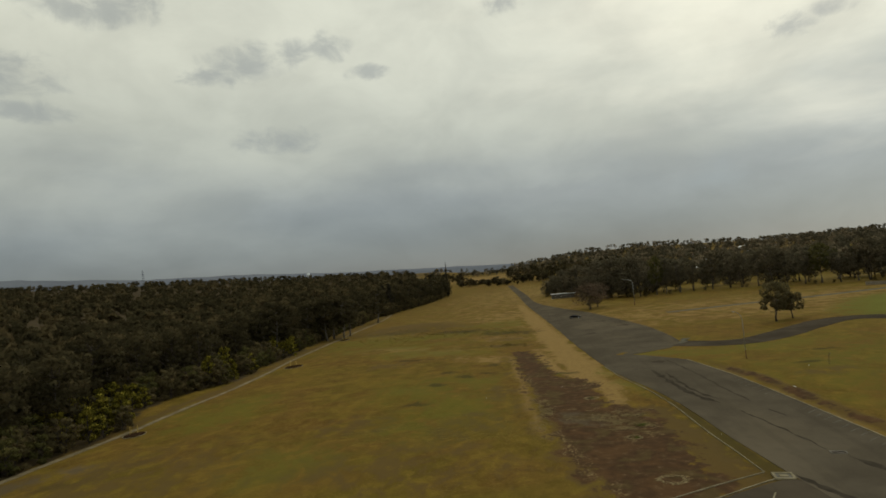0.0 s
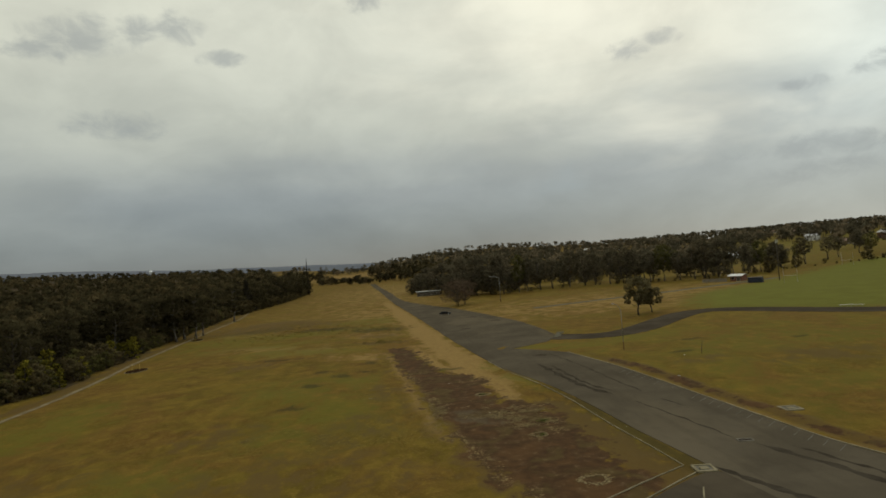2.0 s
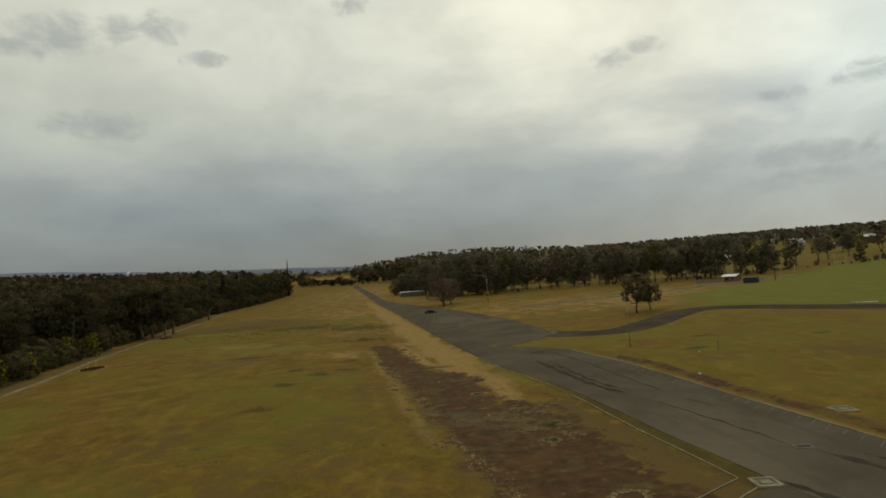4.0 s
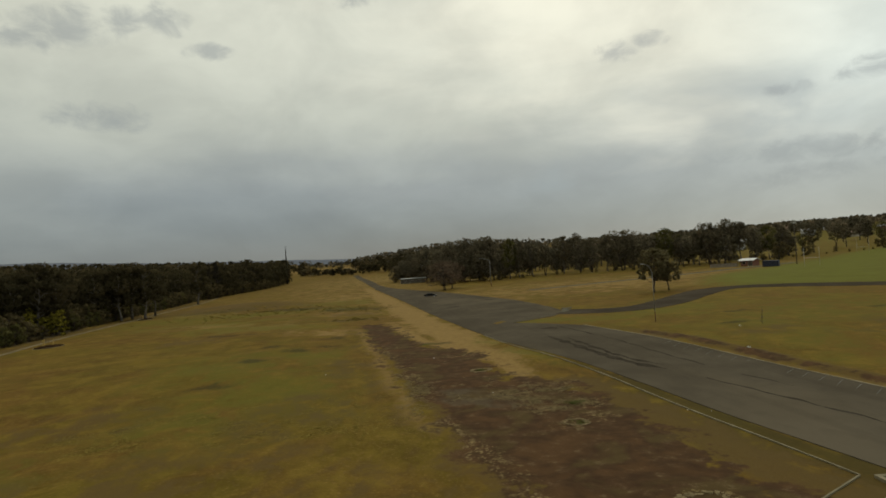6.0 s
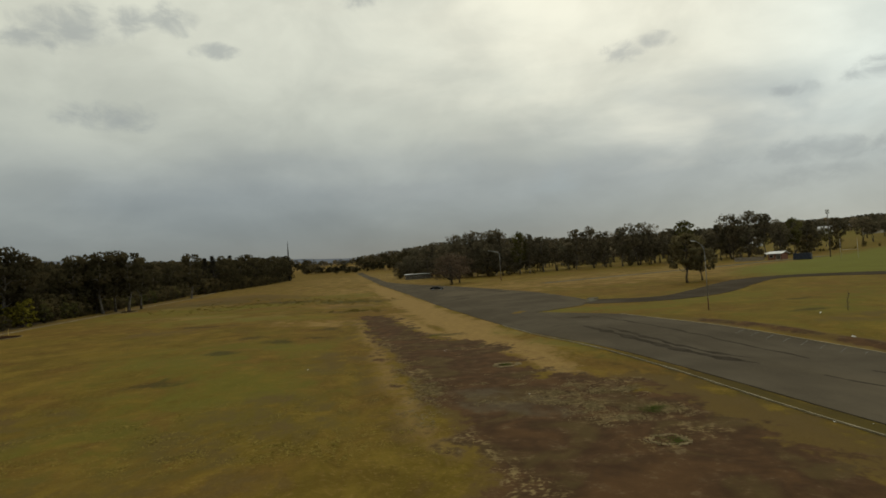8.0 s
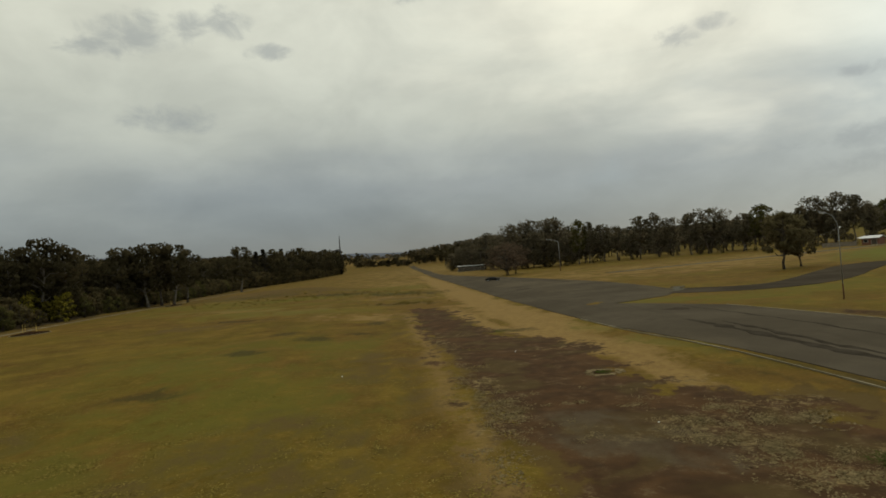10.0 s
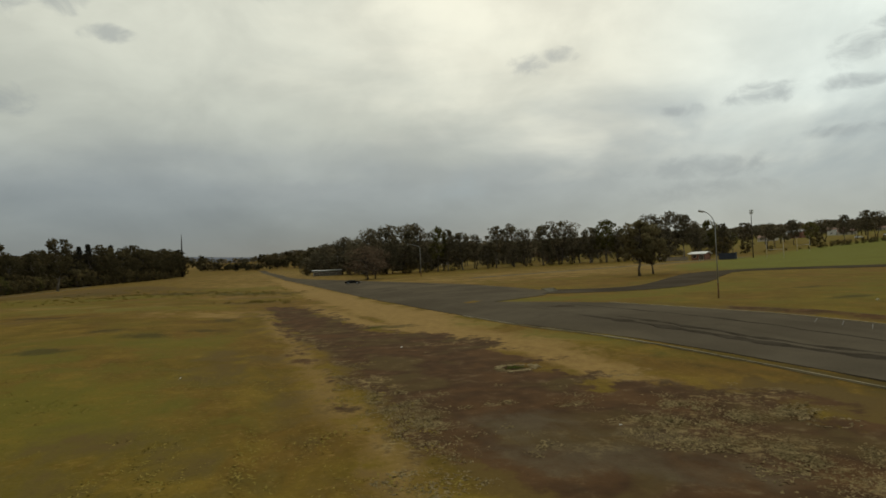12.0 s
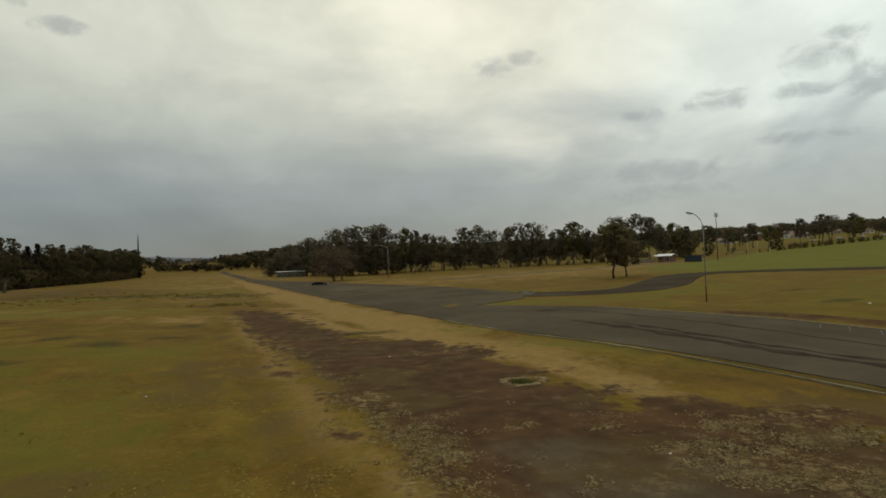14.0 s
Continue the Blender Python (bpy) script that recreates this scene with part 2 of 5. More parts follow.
def rough_build(a, b, scale=3.0, rough=0.8, bump=0.3, metal=0.0):
    def build(net):
        p = net.node("ShaderNodeTexCoord").outputs["Object"]
        n1 = net.noise(p, scale, 4.0, 0.6)
        n2 = net.noise(p, scale * 9, 3.0, 0.7)
        col = net.mix(net.ramp(n1, 0.3, 0.7), a, b)
        col = net.mix(net.math("MULTIPLY", net.ramp(n2, 0.5, 0.8), 0.3), col, tuple(v * 0.6 for v in a))
        return principled(net, col, rough, metal, n2, bump, 0.02, (0.0 if rough == 1.0 else 0.12) if rough > 0.7 else 0.4)

    return build


def leaf_build(a, b, tip=None):
    def build(net):
        r = net.node("ShaderNodeNewGeometry").outputs["Random Per Island"]
        o = net.node("ShaderNodeObjectInfo").outputs["Random"]
        tone = net.ramp(net.noise(position(net), 0.24, 2.0, 0.5), 0.34, 0.66)
        col = net.mix(net.math("ADD", net.math("MULTIPLY", r, 0.28), net.math("MULTIPLY", tone, 0.72)), a, b)
        col = net.mix(net.math("MULTIPLY", o, 0.4), col, tuple(v * 0.5 for v in a))
        # every tree of a wood has a tone of its own: some brownish, some paler
        kind = attribute(net, "tone")
        col = net.mix(net.ramp(kind, 0.55, 0.95, 0.0, 0.55), col, tuple(v * k for v, k in zip(b, (1.75, 1.55, 1.5))))
        if tip is None:
            dull = net.math("MULTIPLY", net.ramp(kind, 0.45, 0.1, 0.0, 0.4), net.ramp(kind, 0.001, 0.02))
            col = net.mix(dull, col, tuple(v * 0.45 for v in a))
        if tip:
            col = net.mix(net.ramp(r, 0.66, 0.7), col, tip)
        d = net.node("ShaderNodeBsdfDiffuse")
        net.put(d.inputs[0], col)
        t = net.node("ShaderNodeBsdfTranslucent")
        net.put(t.inputs[0], col)
        m = net.node("ShaderNodeMixShader")
        m.inputs[0].default_value = 0.4
        net.put(m.inputs[1], d.outputs[0])
        net.put(m.inputs[2], t.outputs[0])
        return m.outputs[0]

    return build


def glass_build(net):
    return principled(net, (0.02, 0.022, 0.025), 0.15, 0.0, None, specular=0.25)


def lamp_glass_build(net):
    return principled(net, (0.6, 0.6, 0.56), 0.25)


M = {
    "ground": material("ground", ground_build),
    "asphalt": material("asphalt", asphalt_build(False)),
    "asphalt_dark": material("asphalt_dark", asphalt_build(True)),
    "seal": material("crack_seal", rough_build((0.034, 0.028, 0.021), (0.056, 0.047, 0.035), 0.6, 1.0)),
    "concrete": material("concrete", rough_build((0.075, 0.068, 0.052), (0.135, 0.122, 0.095), 1.2, 0.9)),
    "kerb": material("kerb_concrete", rough_build((0.13, 0.11, 0.064), (0.235, 0.198, 0.124), 0.5, 0.9)),
    "path": material("path_concrete", rough_build((0.118, 0.093, 0.054), (0.195, 0.158, 0.098), 0.5, 1.0)),
    "paint": material("worn_paint", rough_build((0.055, 0.05, 0.042), (0.155, 0.145, 0.125), 2.5, 0.8)),
    "gravel": material("gravel", rough_build((0.085, 0.078, 0.060), (0.13, 0.118, 0.09), 0.3, 1.0)),
    "clod": material("dry_clod", rough_build((0.14, 0.106, 0.056), (0.235, 0.18, 0.098), 2.0, 1.0)),
    "mulch": material("mulch", rough_build((0.022, 0.012, 0.006), (0.036, 0.021, 0.012), 3.0, 1.0, 0.8)),
    "steel": material("galvanised_steel", rough_build((0.17, 0.165, 0.155), (0.24, 0.235, 0.22), 2.0, 0.6, 0.05, 0.25)),
    "rust": material("weathered_pole", rough_build((0.06, 0.05, 0.042), (0.11, 0.092, 0.075), 1.5, 0.8)),
    "rust_brown": material("rusty_steel", rough_build((0.10, 0.055, 0.032), (0.16, 0.085, 0.048), 2.0, 0.85)),
    "bark": material("bark", rough_build((0.035, 0.028, 0.022), (0.085, 0.068, 0.052), 2.0, 0.9, 0.6)),
    "bark_pale": material("bark_pale", rough_build((0.065, 0.055, 0.042), (0.15, 0.128, 0.10), 1.2, 0.85, 0.4)),
    "leaf": material("gum_leaf", leaf_build((0.096, 0.084, 0.054), (0.160, 0.137, 0.087))),
    "leaf_olive": material("olive_leaf", leaf_build((0.105, 0.088, 0.044), (0.165, 0.136, 0.068))),
    "leaf_forest": material("forest_leaf", leaf_build((0.048, 0.041, 0.0215), (0.088, 0.073, 0.036))),
    "leaf_green": material("green_leaf", leaf_build((0.078, 0.077, 0.027), (0.140, 0.124, 0.044))),
    "leaf_grey": material("grey_leaf", leaf_build((0.084, 0.073, 0.045), (0.150, 0.124, 0.074))),
    "leaf_wattle": material("wattle_leaf", leaf_build((0.066, 0.063, 0.013), (0.145, 0.128, 0.021), (0.29, 0.24, 0.034))),
    "leaf_shrub": material("shrub_leaf", leaf_build((0.077, 0.063, 0.031), (0.152, 0.122, 0.056))),
    "leaf_casuarina": material("casuarina_leaf", leaf_build((0.027, 0.025, 0.017), (0.055, 0.048, 0.032))),
    "leaf_brown": material("brown_twig_tips", leaf_build((0.095, 0.068, 0.045), (0.155, 0.112, 0.076))),
    "twig": material("bare_twig", rough_build((0.07, 0.052, 0.04), (0.12, 0.09, 0.07), 2.0, 0.9)),
    "straw": material("straw", rough_build((0.115, 0.086, 0.041), (0.205, 0.155, 0.078), 3.0, 1.0, 0.0)),
    "grass_blade": material("grass_blade", rough_build((0.135, 0.104, 0.022), (0.205, 0.152, 0.040), 2.0, 1.0, 0.0)),
    "green_blade": material("green_blade", leaf_build((0.060, 0.082, 0.018), (0.105, 0.128, 0.028))),
    "tussock": material("tussock_grass", leaf_build((0.105, 0.080, 0.022), (0.18, 0.138, 0.040))),
    "white_metal": material("white_metal", rough_build((0.38, 0.375, 0.36), (0.52, 0.515, 0.50), 0.6, 0.6, 0.05)),
    "brick": material("red_brick", rough_build((0.13, 0.06, 0.042), (0.20, 0.10, 0.07), 4.0, 0.9)),
    "wall_pale": material("pale_wall", rough_build((0.30, 0.27, 0.22), (0.42, 0.38, 0.31), 1.0, 0.9)),
    "wall_fence": material("weathered_paling", rough_build((0.15, 0.13, 0.105), (0.22, 0.19, 0.155), 1.0, 0.95)),
    "wall_green": material("olive_wall", rough_build((0.048, 0.048, 0.034), (0.075, 0.074, 0.054), 1.0, 0.85)),
    "roof_tile": material("roof_tile", rough_build((0.16, 0.10, 0.075), (0.25, 0.16, 0.12), 1.0, 0.85)),
    "roof_grey": material("roof_grey", rough_build((0.20, 0.20, 0.20), (0.32, 0.32, 0.32), 1.0, 0.6)),
    "blue": material("blue_paint", rough_build((0.012, 0.016, 0.030), (0.018, 0.023, 0.042), 1.0, 0.55, 0.1)),
    "car_dark": material("car_paint", rough_build((0.006, 0.006, 0.006), (0.010, 0.010, 0.010), 1.0, 0.75, 0.0)),
    "car_white": material("car_white", rough_build((0.6, 0.6, 0.6), (0.7, 0.7, 0.7), 1.0, 0.3, 0.0)),
    "car_silver": material("car_silver", rough_build((0.28, 0.29, 0.3), (0.34, 0.35, 0.36), 1.0, 0.3, 0.0)),
    "tyre": material("tyre", rough_build((0.012, 0.012, 0.012), (0.022, 0.022, 0.022), 5.0, 0.9)),
    "glass": material("window_glass", glass_build),
    "lens": material("lamp_lens", lamp_glass_build),
    "stake": material("yellow_stake", rough_build((0.32, 0.22, 0.06), (0.42, 0.30, 0.09), 2.0, 0.8)),
    "litter": material("white_litter", rough_build((0.65, 0.65, 0.62), (0.78, 0.78, 0.75), 3.0, 0.6)),
    # distance haze is mixed into this base colour
    "hills": material("haze_tinted_hills", rough_build((0.118, 0.126, 0.150), (0.140, 0.150, 0.172), 0.004, 1.0, 0.0)),
}


# ---------------------------------------------------------------- geometry helpers
def sp(v, k):
    return (v + np.sqrt(v * v + k * k)) / 2


def ss(a, b, v):
    u = np.clip((v - a) / (b - a), 0, 1)
    return u * u * (3 - 2 * u)


def land(x, y):
    """Height of the ground, numbers or arrays."""
    x, y = np.asarray(x, float), np.asarray(y, float)
    r = np.hypot(x, y)
    z = 0.022 * sp(x - 35, 15) + 0.008 * sp(-x - 40, 20) + 0.004 * sp(y - 150, 60) + 5.0 * ss(230, 420, x - 0.15 * (y - 220)) - 0.06
    near = 0.022 * (np.minimum(x, 900) - x) * (x > 900)
    far = (0.020 + 0.026 * ss(0.40, 0.15, x / (r + 1))) * sp(np.minimum(r, 2200) - 720, 120) * ss(-0.22, 0.12, x / (r + 1)) * ss(1.05, 0.75, x / (r + 1))
    left = 0.036 * sp(np.minimum(-x, 1700) - 330, 100) * (x < 0)
    hump = 0.75 * ss(14, 42, y) * ss(230, 100, y) * (ss(14, 27, x) + 0.8 * ss(-4, -18, x))
    roll = 0.09 * np.sin(x * 0.31 + np.sin(y * 0.17) * 2) * np.sin(y * 0.23) * ss(30, 10, np.abs(x + 25)) * ss(320, 200, np.abs(y))
    bank = 2.1 * np.exp(-(((x + 48) / 22) ** 2) - ((y - 208 + 0.1 * (x + 48)) / 24) ** 2)
    bank = bank + (0.28 + 0.22 * np.sin(x * 0.33 + 1.0)) * np.exp(-(((x + 34) / 26) ** 2) - ((y - 160 + 2.5 * np.sin(x * 0.21)) / 6) ** 2)
    berm = 0.24 * np.exp(-(((x - np.interp(y, [-20, 2, 12, 20, 28, 36, 46], [49.2, 47.5, 46.9, 46.2, 45.1, 43.9, 42.5])) / 0.9) ** 2)) * ss(-30, -16, y) * ss(50, 38, y)
    ridge = 0.027 * sp(np.minimum(r, 2300) - 800, 150) * ss(-0.05, -0.19, x / (r + 1)) * (y > -400)
    return z + near + far + left + hump + roll + bank + berm + ridge


def at_land(x, y, lift=0.0):
    return float(land(x, y)) + lift


def mesh_from(name, verts, faces, mat, smooth=False):
    me = bpy.data.meshes.new(name)
    me.from_pydata([tuple(v) for v in verts], [], [tuple(f) for f in faces])
    me.materials.append(M[mat] if isinstance(mat, str) else mat)
    if smooth:
        me.polygons.foreach_set("use_smooth", [True] * len(me.polygons))
    me.update()
    return me


def link(name, me, parent=None, label=""):
    ob = new(name, me)
    if parent is not None:
        ob.parent = parent
    if label:
        ob["label"] = label
    return ob


def part(name, bm, mat, parent, label="", smooth=False):
    me = bpy.data.meshes.new(name)
    bm.to_mesh(me)
    bm.free()
    me.materials.append(M[mat])
    if smooth:
        me.polygons.foreach_set("use_smooth", [True] * len(me.polygons))
    return link(name, me, parent, label)


def thing(name, m, label, category, group="", kind=""):
    ob = new(name)
    ob.empty_display_size = 0.3
    ob.matrix_world = m
    return tagged(ob, label, category, group, kind)


def add_box(bm, size, at, bevel=0.0, turn=None):
    made = bmesh.ops.create_cube(bm, size=1.0)["verts"]
    bmesh.ops.scale(bm, vec=size, verts=made)
    if turn is not None:
        bmesh.ops.rotate(bm, verts=made, cent=(0, 0, 0), matrix=turn.to_3x3())
    bmesh.ops.translate(bm, vec=at, verts=made)
    if bevel:
        edges = list({e for v in made for e in v.link_edges})
        bmesh.ops.bevel(bm, geom=edges, offset=bevel, segments=2, affect="EDGES", profile=0.5)
    return bm


def box(size, at, bevel=0.0, turn=None):
    return add_box(bmesh.new(), size, at, bevel, turn)


def add_tube(bm, points, radii, sides=8, cap=True):
    """A round bar along points."""
    rings = []
    points = [Vector(p) for p in points]
    for i, (p, r) in enumerate(zip(points, radii)):
        a = points[max(i - 1, 0)]
        b = points[min(i + 1, len(points) - 1)]
        q = (b - a).normalized().to_track_quat("Z", "Y")
        rings.append([bm.verts.new(p + q @ Vector((r * math.cos(k * math.tau / sides), r * math.sin(k * math.tau / sides), 0))) for k in range(sides)])
    for a, b in zip(rings, rings[1:]):
        for k in range(sides):
            bm.faces.new((a[k], a[(k + 1) % sides], b[(k + 1) % sides], b[k]))
    if cap:
        bm.faces.new(rings[0][::-1])
        bm.faces.new(rings[-1])
    return bm


def tube(points, radii, sides=8):
    return add_tube(bmesh.new(), points, radii, sides)


def spline(points, step):
    """Points along a smooth curve through the given plan points."""
    pts = np.array(points, float)
    ext = np.vstack([2 * pts[0] - pts[1], pts, 2 * pts[-1] - pts[-2]])
    out = []
    for i in range(1, len(ext) - 2):
        p0, p1, p2, p3 = ext[i - 1 : i + 3]
        n = max(2, int(np.linalg.norm(p2 - p1) / step))
        for u in np.arange(n) / n:
            out.append(0.5 * (2 * p1 + (p2 - p0) * u + (2 * p0 - 5 * p1 + 4 * p2 - p3) * u**2 + (3 * p1 - p0 - 3 * p2 + p3) * u**3))
    out.append(pts[-1])
    return np.array(out)


def strip(name, left, right, mat, lift, cells=6, depth=0.25, uneven=0.0):
    """A slab laid on the land between two plan lines with as many points each."""
    n = len(left)
    rng = np.random.RandomState(len(name) + n)
    verts, faces = [], []
    for i in range(n):
        for j in range(cells + 1):
            u = j / cells
            x, y = left[i] * (1 - u) + right[i] * u
            if uneven and j in (0, cells):
                x += rng.uniform(-uneven, uneven)
            verts.append((x, y, at_land(x, y, lift)))
    w = cells + 1
    for i in range(n - 1):
        for j in range(cells):
            faces.append((i * w + j, i * w + j + 1, (i + 1) * w + j + 1, (i + 1) * w + j))
    base = len(verts)
    rim = [i * w for i in range(n)] + [(n - 1) * w + j for j in range(1, w)] + [i * w + cells for i in range(n - 2, -1, -1)] + list(range(cells - 1, 0, -1))
    for k in rim:
        x, y, z = verts[k]
        verts.append((x, y, z - depth))
    m = len(rim)
    for k in range(m):
        faces.append((rim[k], rim[(k + 1) % m], base + (k + 1) % m, base + k))
    me = mesh_from(name, verts, faces, mat)
    bm = bmesh.new()
    bm.from_mesh(me)
    bmesh.ops.recalc_face_normals(bm, faces=bm.faces)
    bm.to_mesh(me)
    bm.free()
    return link(name, me)


def offset(line, d):
    """A plan line moved sideways by d (to its right when positive)."""
    t = np.gradient(line, axis=0)
    t /= np.linalg.norm(t, axis=1, keepdims=True)
    return line + d * np.stack([t[:, 1], -t[:, 0]], 1)


def resample(points, n):
    s = np.r_[0, np.cumsum(np.linalg.norm(np.diff(points, axis=0), axis=1))]
    q = np.linspace(0, s[-1], n)
    return np.stack([np.interp(q, s, points[:, 0]), np.interp(q, s, points[:, 1])], 1)


# ---------------------------------------------------------------- plan lines
ROAD_L = spline([(38, -100), (34, -50), (30.4, -16), (29.5, -8), (28.8, 0), (28.2, 7), (27.8, 13), (27.5, 17), (27.0, 21), (26.2, 25), (24.9, 31), (23.5, 37), (21.7, 46), (20.4, 55), (18.6, 75), (16.2, 105), (12.4, 163), (6.6, 240), (-2.0, 350), (-15, 560), (-40, 900)], 4)
ROAD_R = spline([(54, -100), (51, -50), (47.6, -22), (45.3, -10), (44.5, 2), (43.9, 12), (43.2, 20), (42.1, 28), (40.9, 36), (39.5, 46), (38.0, 56), (36.4, 64), (33.4, 67), (29.8, 70), (26.8, 73)], 2)
KERB = spline([(27.9, -12.3), (27.5, -5), (27.0, 1), (26.6, 7), (26.3, 13), (26.1, 17), (25.7, 21), (25.1, 25), (24.1, 31), (22.9, 37), (21.3, 46), (20.2, 56), (19.7, 61)], 2)
PATH_L = spline([(-69, -90), (-69, -40), (-69.3, 0), (-68.5, 30), (-68.6, 55), (-70.8, 82), (-74.5, 110), (-79, 160), (-84, 220), (-89, 290), (-98, 350), (-106, 390)], 4)
FOREST_EDGE = [(-102, -120), (-71, -90), (-70, -20), (-70.0, 5), (-70.4, 22), (-77.5, 36), (-78.5, 52), (-74.2, 68), (-79, 118), (-86.5, 170), (-92.5, 240), (-99, 320), (-97, 400), (-94, 480), (-96, 560), (-99, 640), (-130, 700)]


def edge_x(y):
    e = np.array(FOREST_EDGE)
    return np.interp(y, e[:, 1], e[:, 0])


def inside(poly, x, y):
    """Signed softness: 1 well inside the plan polygon, 0 well outside, by distance to its rim."""
    def soft(width):
        poly_a = np.array(poly, float)
        hit = np.zeros(x.shape, bool)
        dist = np.full(x.shape, 1e9)
        for (ax, ay), (bx, by) in zip(poly_a, np.roll(poly_a, -1, 0)):
            dx, dy = bx - ax, by - ay
            u = np.clip(((x - ax) * dx + (y - ay) * dy) / (dx * dx + dy * dy), 0, 1)
            dist = np.minimum(dist, np.hypot(x - ax - u * dx, y - ay - u * dy))
            cross = ((ay > y) != (by > y)) & (x < (bx - ax) * (y - ay) / (by - ay + 1e-9) + ax)
            hit ^= cross
        return np.clip(0.5 + np.where(hit, dist, -dist) / (2 * width), 0, 1)

    return soft


# ---------------------------------------------------------------- ground
def graded(points):
    """Coordinates with a spacing of their own in each stretch."""
    out = []
    for (a, step), (b, _) in zip(points, points[1:]):
        n = max(1, int(round((b - a) / step)))
        out += list(a + (b - a) * np.arange(n) / n)
    return np.array(out + [points[-1][0]])


def blob(x, y, cx, cy, rx, ry, turn=0.0):
    c, s = math.cos(radians(turn)), math.sin(radians(turn))
    u, v = (x - cx) * c + (y - cy) * s, -(x - cx) * s + (y - cy) * c
    return np.clip(1.1 - 0.6 * np.hypot(u / rx, v / ry), 0, 1)


def build_ground():
    xs = graded([(-4600, 600), (-1600, 120), (-400, 12), (-120, 3), (-20, 0.8), (60, 2.5), (140, 8), (420, 60), (1500, 500), (4600, 1)])
    ys = graded([(-4600, 700), (-700, 80), (-120, 6), (-40, 0.9), (70, 1.6), (140, 5), (420, 20), (800, 120), (1800, 600), (4600, 1)])
    gx, gy = np.meshgrid(xs, ys)
    x, y = gx.ravel(), gy.ravel()
    z = land(x, y)
    rng = np.random.RandomState(3)
    near = (np.abs(x) < 40) & (y > -40) & (y < 90)
    z = z + near * rng.uniform(-0.02, 0.02, x.shape)
    nx, ny = len(xs), len(ys)
    idx = np.arange(nx * ny).reshape(ny, nx)
    faces = np.stack([idx[:-1, :-1], idx[:-1, 1:], idx[1:, 1:], idx[1:, :-1]], -1).reshape(-1, 4)
    me = bpy.data.meshes.new("ground")
    me.vertices.add(len(x))
    me.vertices.foreach_set("co", np.stack([x, y, z], 1).ravel())
    me.loops.add(faces.size)
    me.loops.foreach_set("vertex_index", faces.ravel())
    me.polygons.add(len(faces))
    me.polygons.foreach_set("loop_start", np.arange(0, faces.size, 4))
    me.polygons.foreach_set("loop_total", np.full(len(faces), 4))
    me.update(calc_edges=True)
    me.validate()
    me.polygons.foreach_set("use_smooth", [True] * len(me.polygons))
    me.materials.append(M["ground"])

    dirt_poly = [(13, -24), (9.8, -11), (8.3, -4), (6.8, 5), (5.2, 14), (4.4, 22), (3.6, 31), (2.7, 44), (1.2, 60), (-0.4, 78), (-2.8, 98), (2.2, 101), (5.2, 91), (7.0, 72), (8.8, 58), (12.0, 51), (14.4, 47), (15.4, 41), (16.5, 34.5), (16.3, 27), (16.7, 23), (19.2, 21.6), (20.6, 18), (21.4, 13), (22.4, 4), (23.0, -8), (24, -24)]
    marks = {n: np.zeros(len(x)) for n in ("dirt", "dry", "lush", "dark", "pale", "litter", "rust", "grey_brown", "pitch")}
    marks["dirt"] = inside(dirt_poly, x, y)(3.3)
    road_l = np.interp(y, ROAD_L[:, 1], ROAD_L[:, 0])
    road_r = np.interp(y, ROAD_R[:, 1], ROAD_R[:, 0])
    marks["dirt"] = np.maximum(marks["dirt"], 0.62 * np.clip(1.5 - np.abs(x - (road_r + 2.7)) / 1.3, 0, 1) * ss(-70, -50, y) * ss(60, 46, y))
    verge = np.clip(1.25 - np.abs(x - (road_l - 6.0)) / 4.5, 0, 1) * ss(24, 40, y) * ss(330, 200, y)
    verge = np.maximum(verge, np.clip(1.3 - np.abs(x - (road_l - 4.0)) / 4.0, 0, 1) * ss(30, 60, y) * ss(420, 300, y))
    side = np.interp(y, [-24, -11, -4, 5, 14, 22, 31, 44, 60, 78, 104], [13, 9.8, 8.3, 6.8, 5.2, 4.4, 3.6, 2.7, 1.2, -0.4, -3.2])
    right = np.interp(y, [-24, -8, 4, 13, 18, 21.6, 23, 27, 34.5, 41, 47, 51, 58, 72, 91, 102], [23.6, 22.4, 21.8, 21.0, 20.4, 19.0, 16.9, 16.4, 16.4, 15.3, 14.3, 12.0, 8.8, 6.4, 4.0, 2])
    verge = np.maximum(verge, np.clip(1.3 - np.abs(x - right - 1.2) / 2.2, 0, 1) * ss(19, 27, y) * ss(120, 80, y))
    marks["rust"] = 0.66 * np.clip(1.25 - np.abs(x - side + 0.8) / 2.8, 0, 1) * ss(-40, -14, y) * ss(110, 70, y)
    marks["dry"] = np.maximum(verge, 0.5 * blob(x, y, -14, 250, 26, 60))
    marks["dry"] = np.maximum(marks["dry"], 0.6 * blob(x, y, 100, 190, 90, 45))
    for cx, cy, rx, ry, v in ((-28, 104, 12, 9, 0.5), (-10, 88, 8, 10, 0.5), (-40, 120, 16, 8, 0.5), (-7, 140, 9, 14, 0.52), (10, 46, 3, 3, 0.8), (-60, 185, 14, 20, 0.62), (-61.8, -3, 1.8, 4.5, 0.6)):
        marks["dry"] = np.maximum(marks["dry"], v * blob(x, y, cx, cy, rx, ry))
    marks["rust"] = np.maximum(marks["rust"], np.maximum(0.7 * blob(x, y, 76, 30, 11, 7), 0.62 * blob(x, y, 56, 37, 5, 3)))
    marks["dry"] = np.maximum(marks["dry"], 0.5 * blob(x, y, -10, 500, 60, 250))
    marks["dry"] = np.maximum(marks["dry"], 0.9 * blob(x, y, -120, 1320, 90, 180))
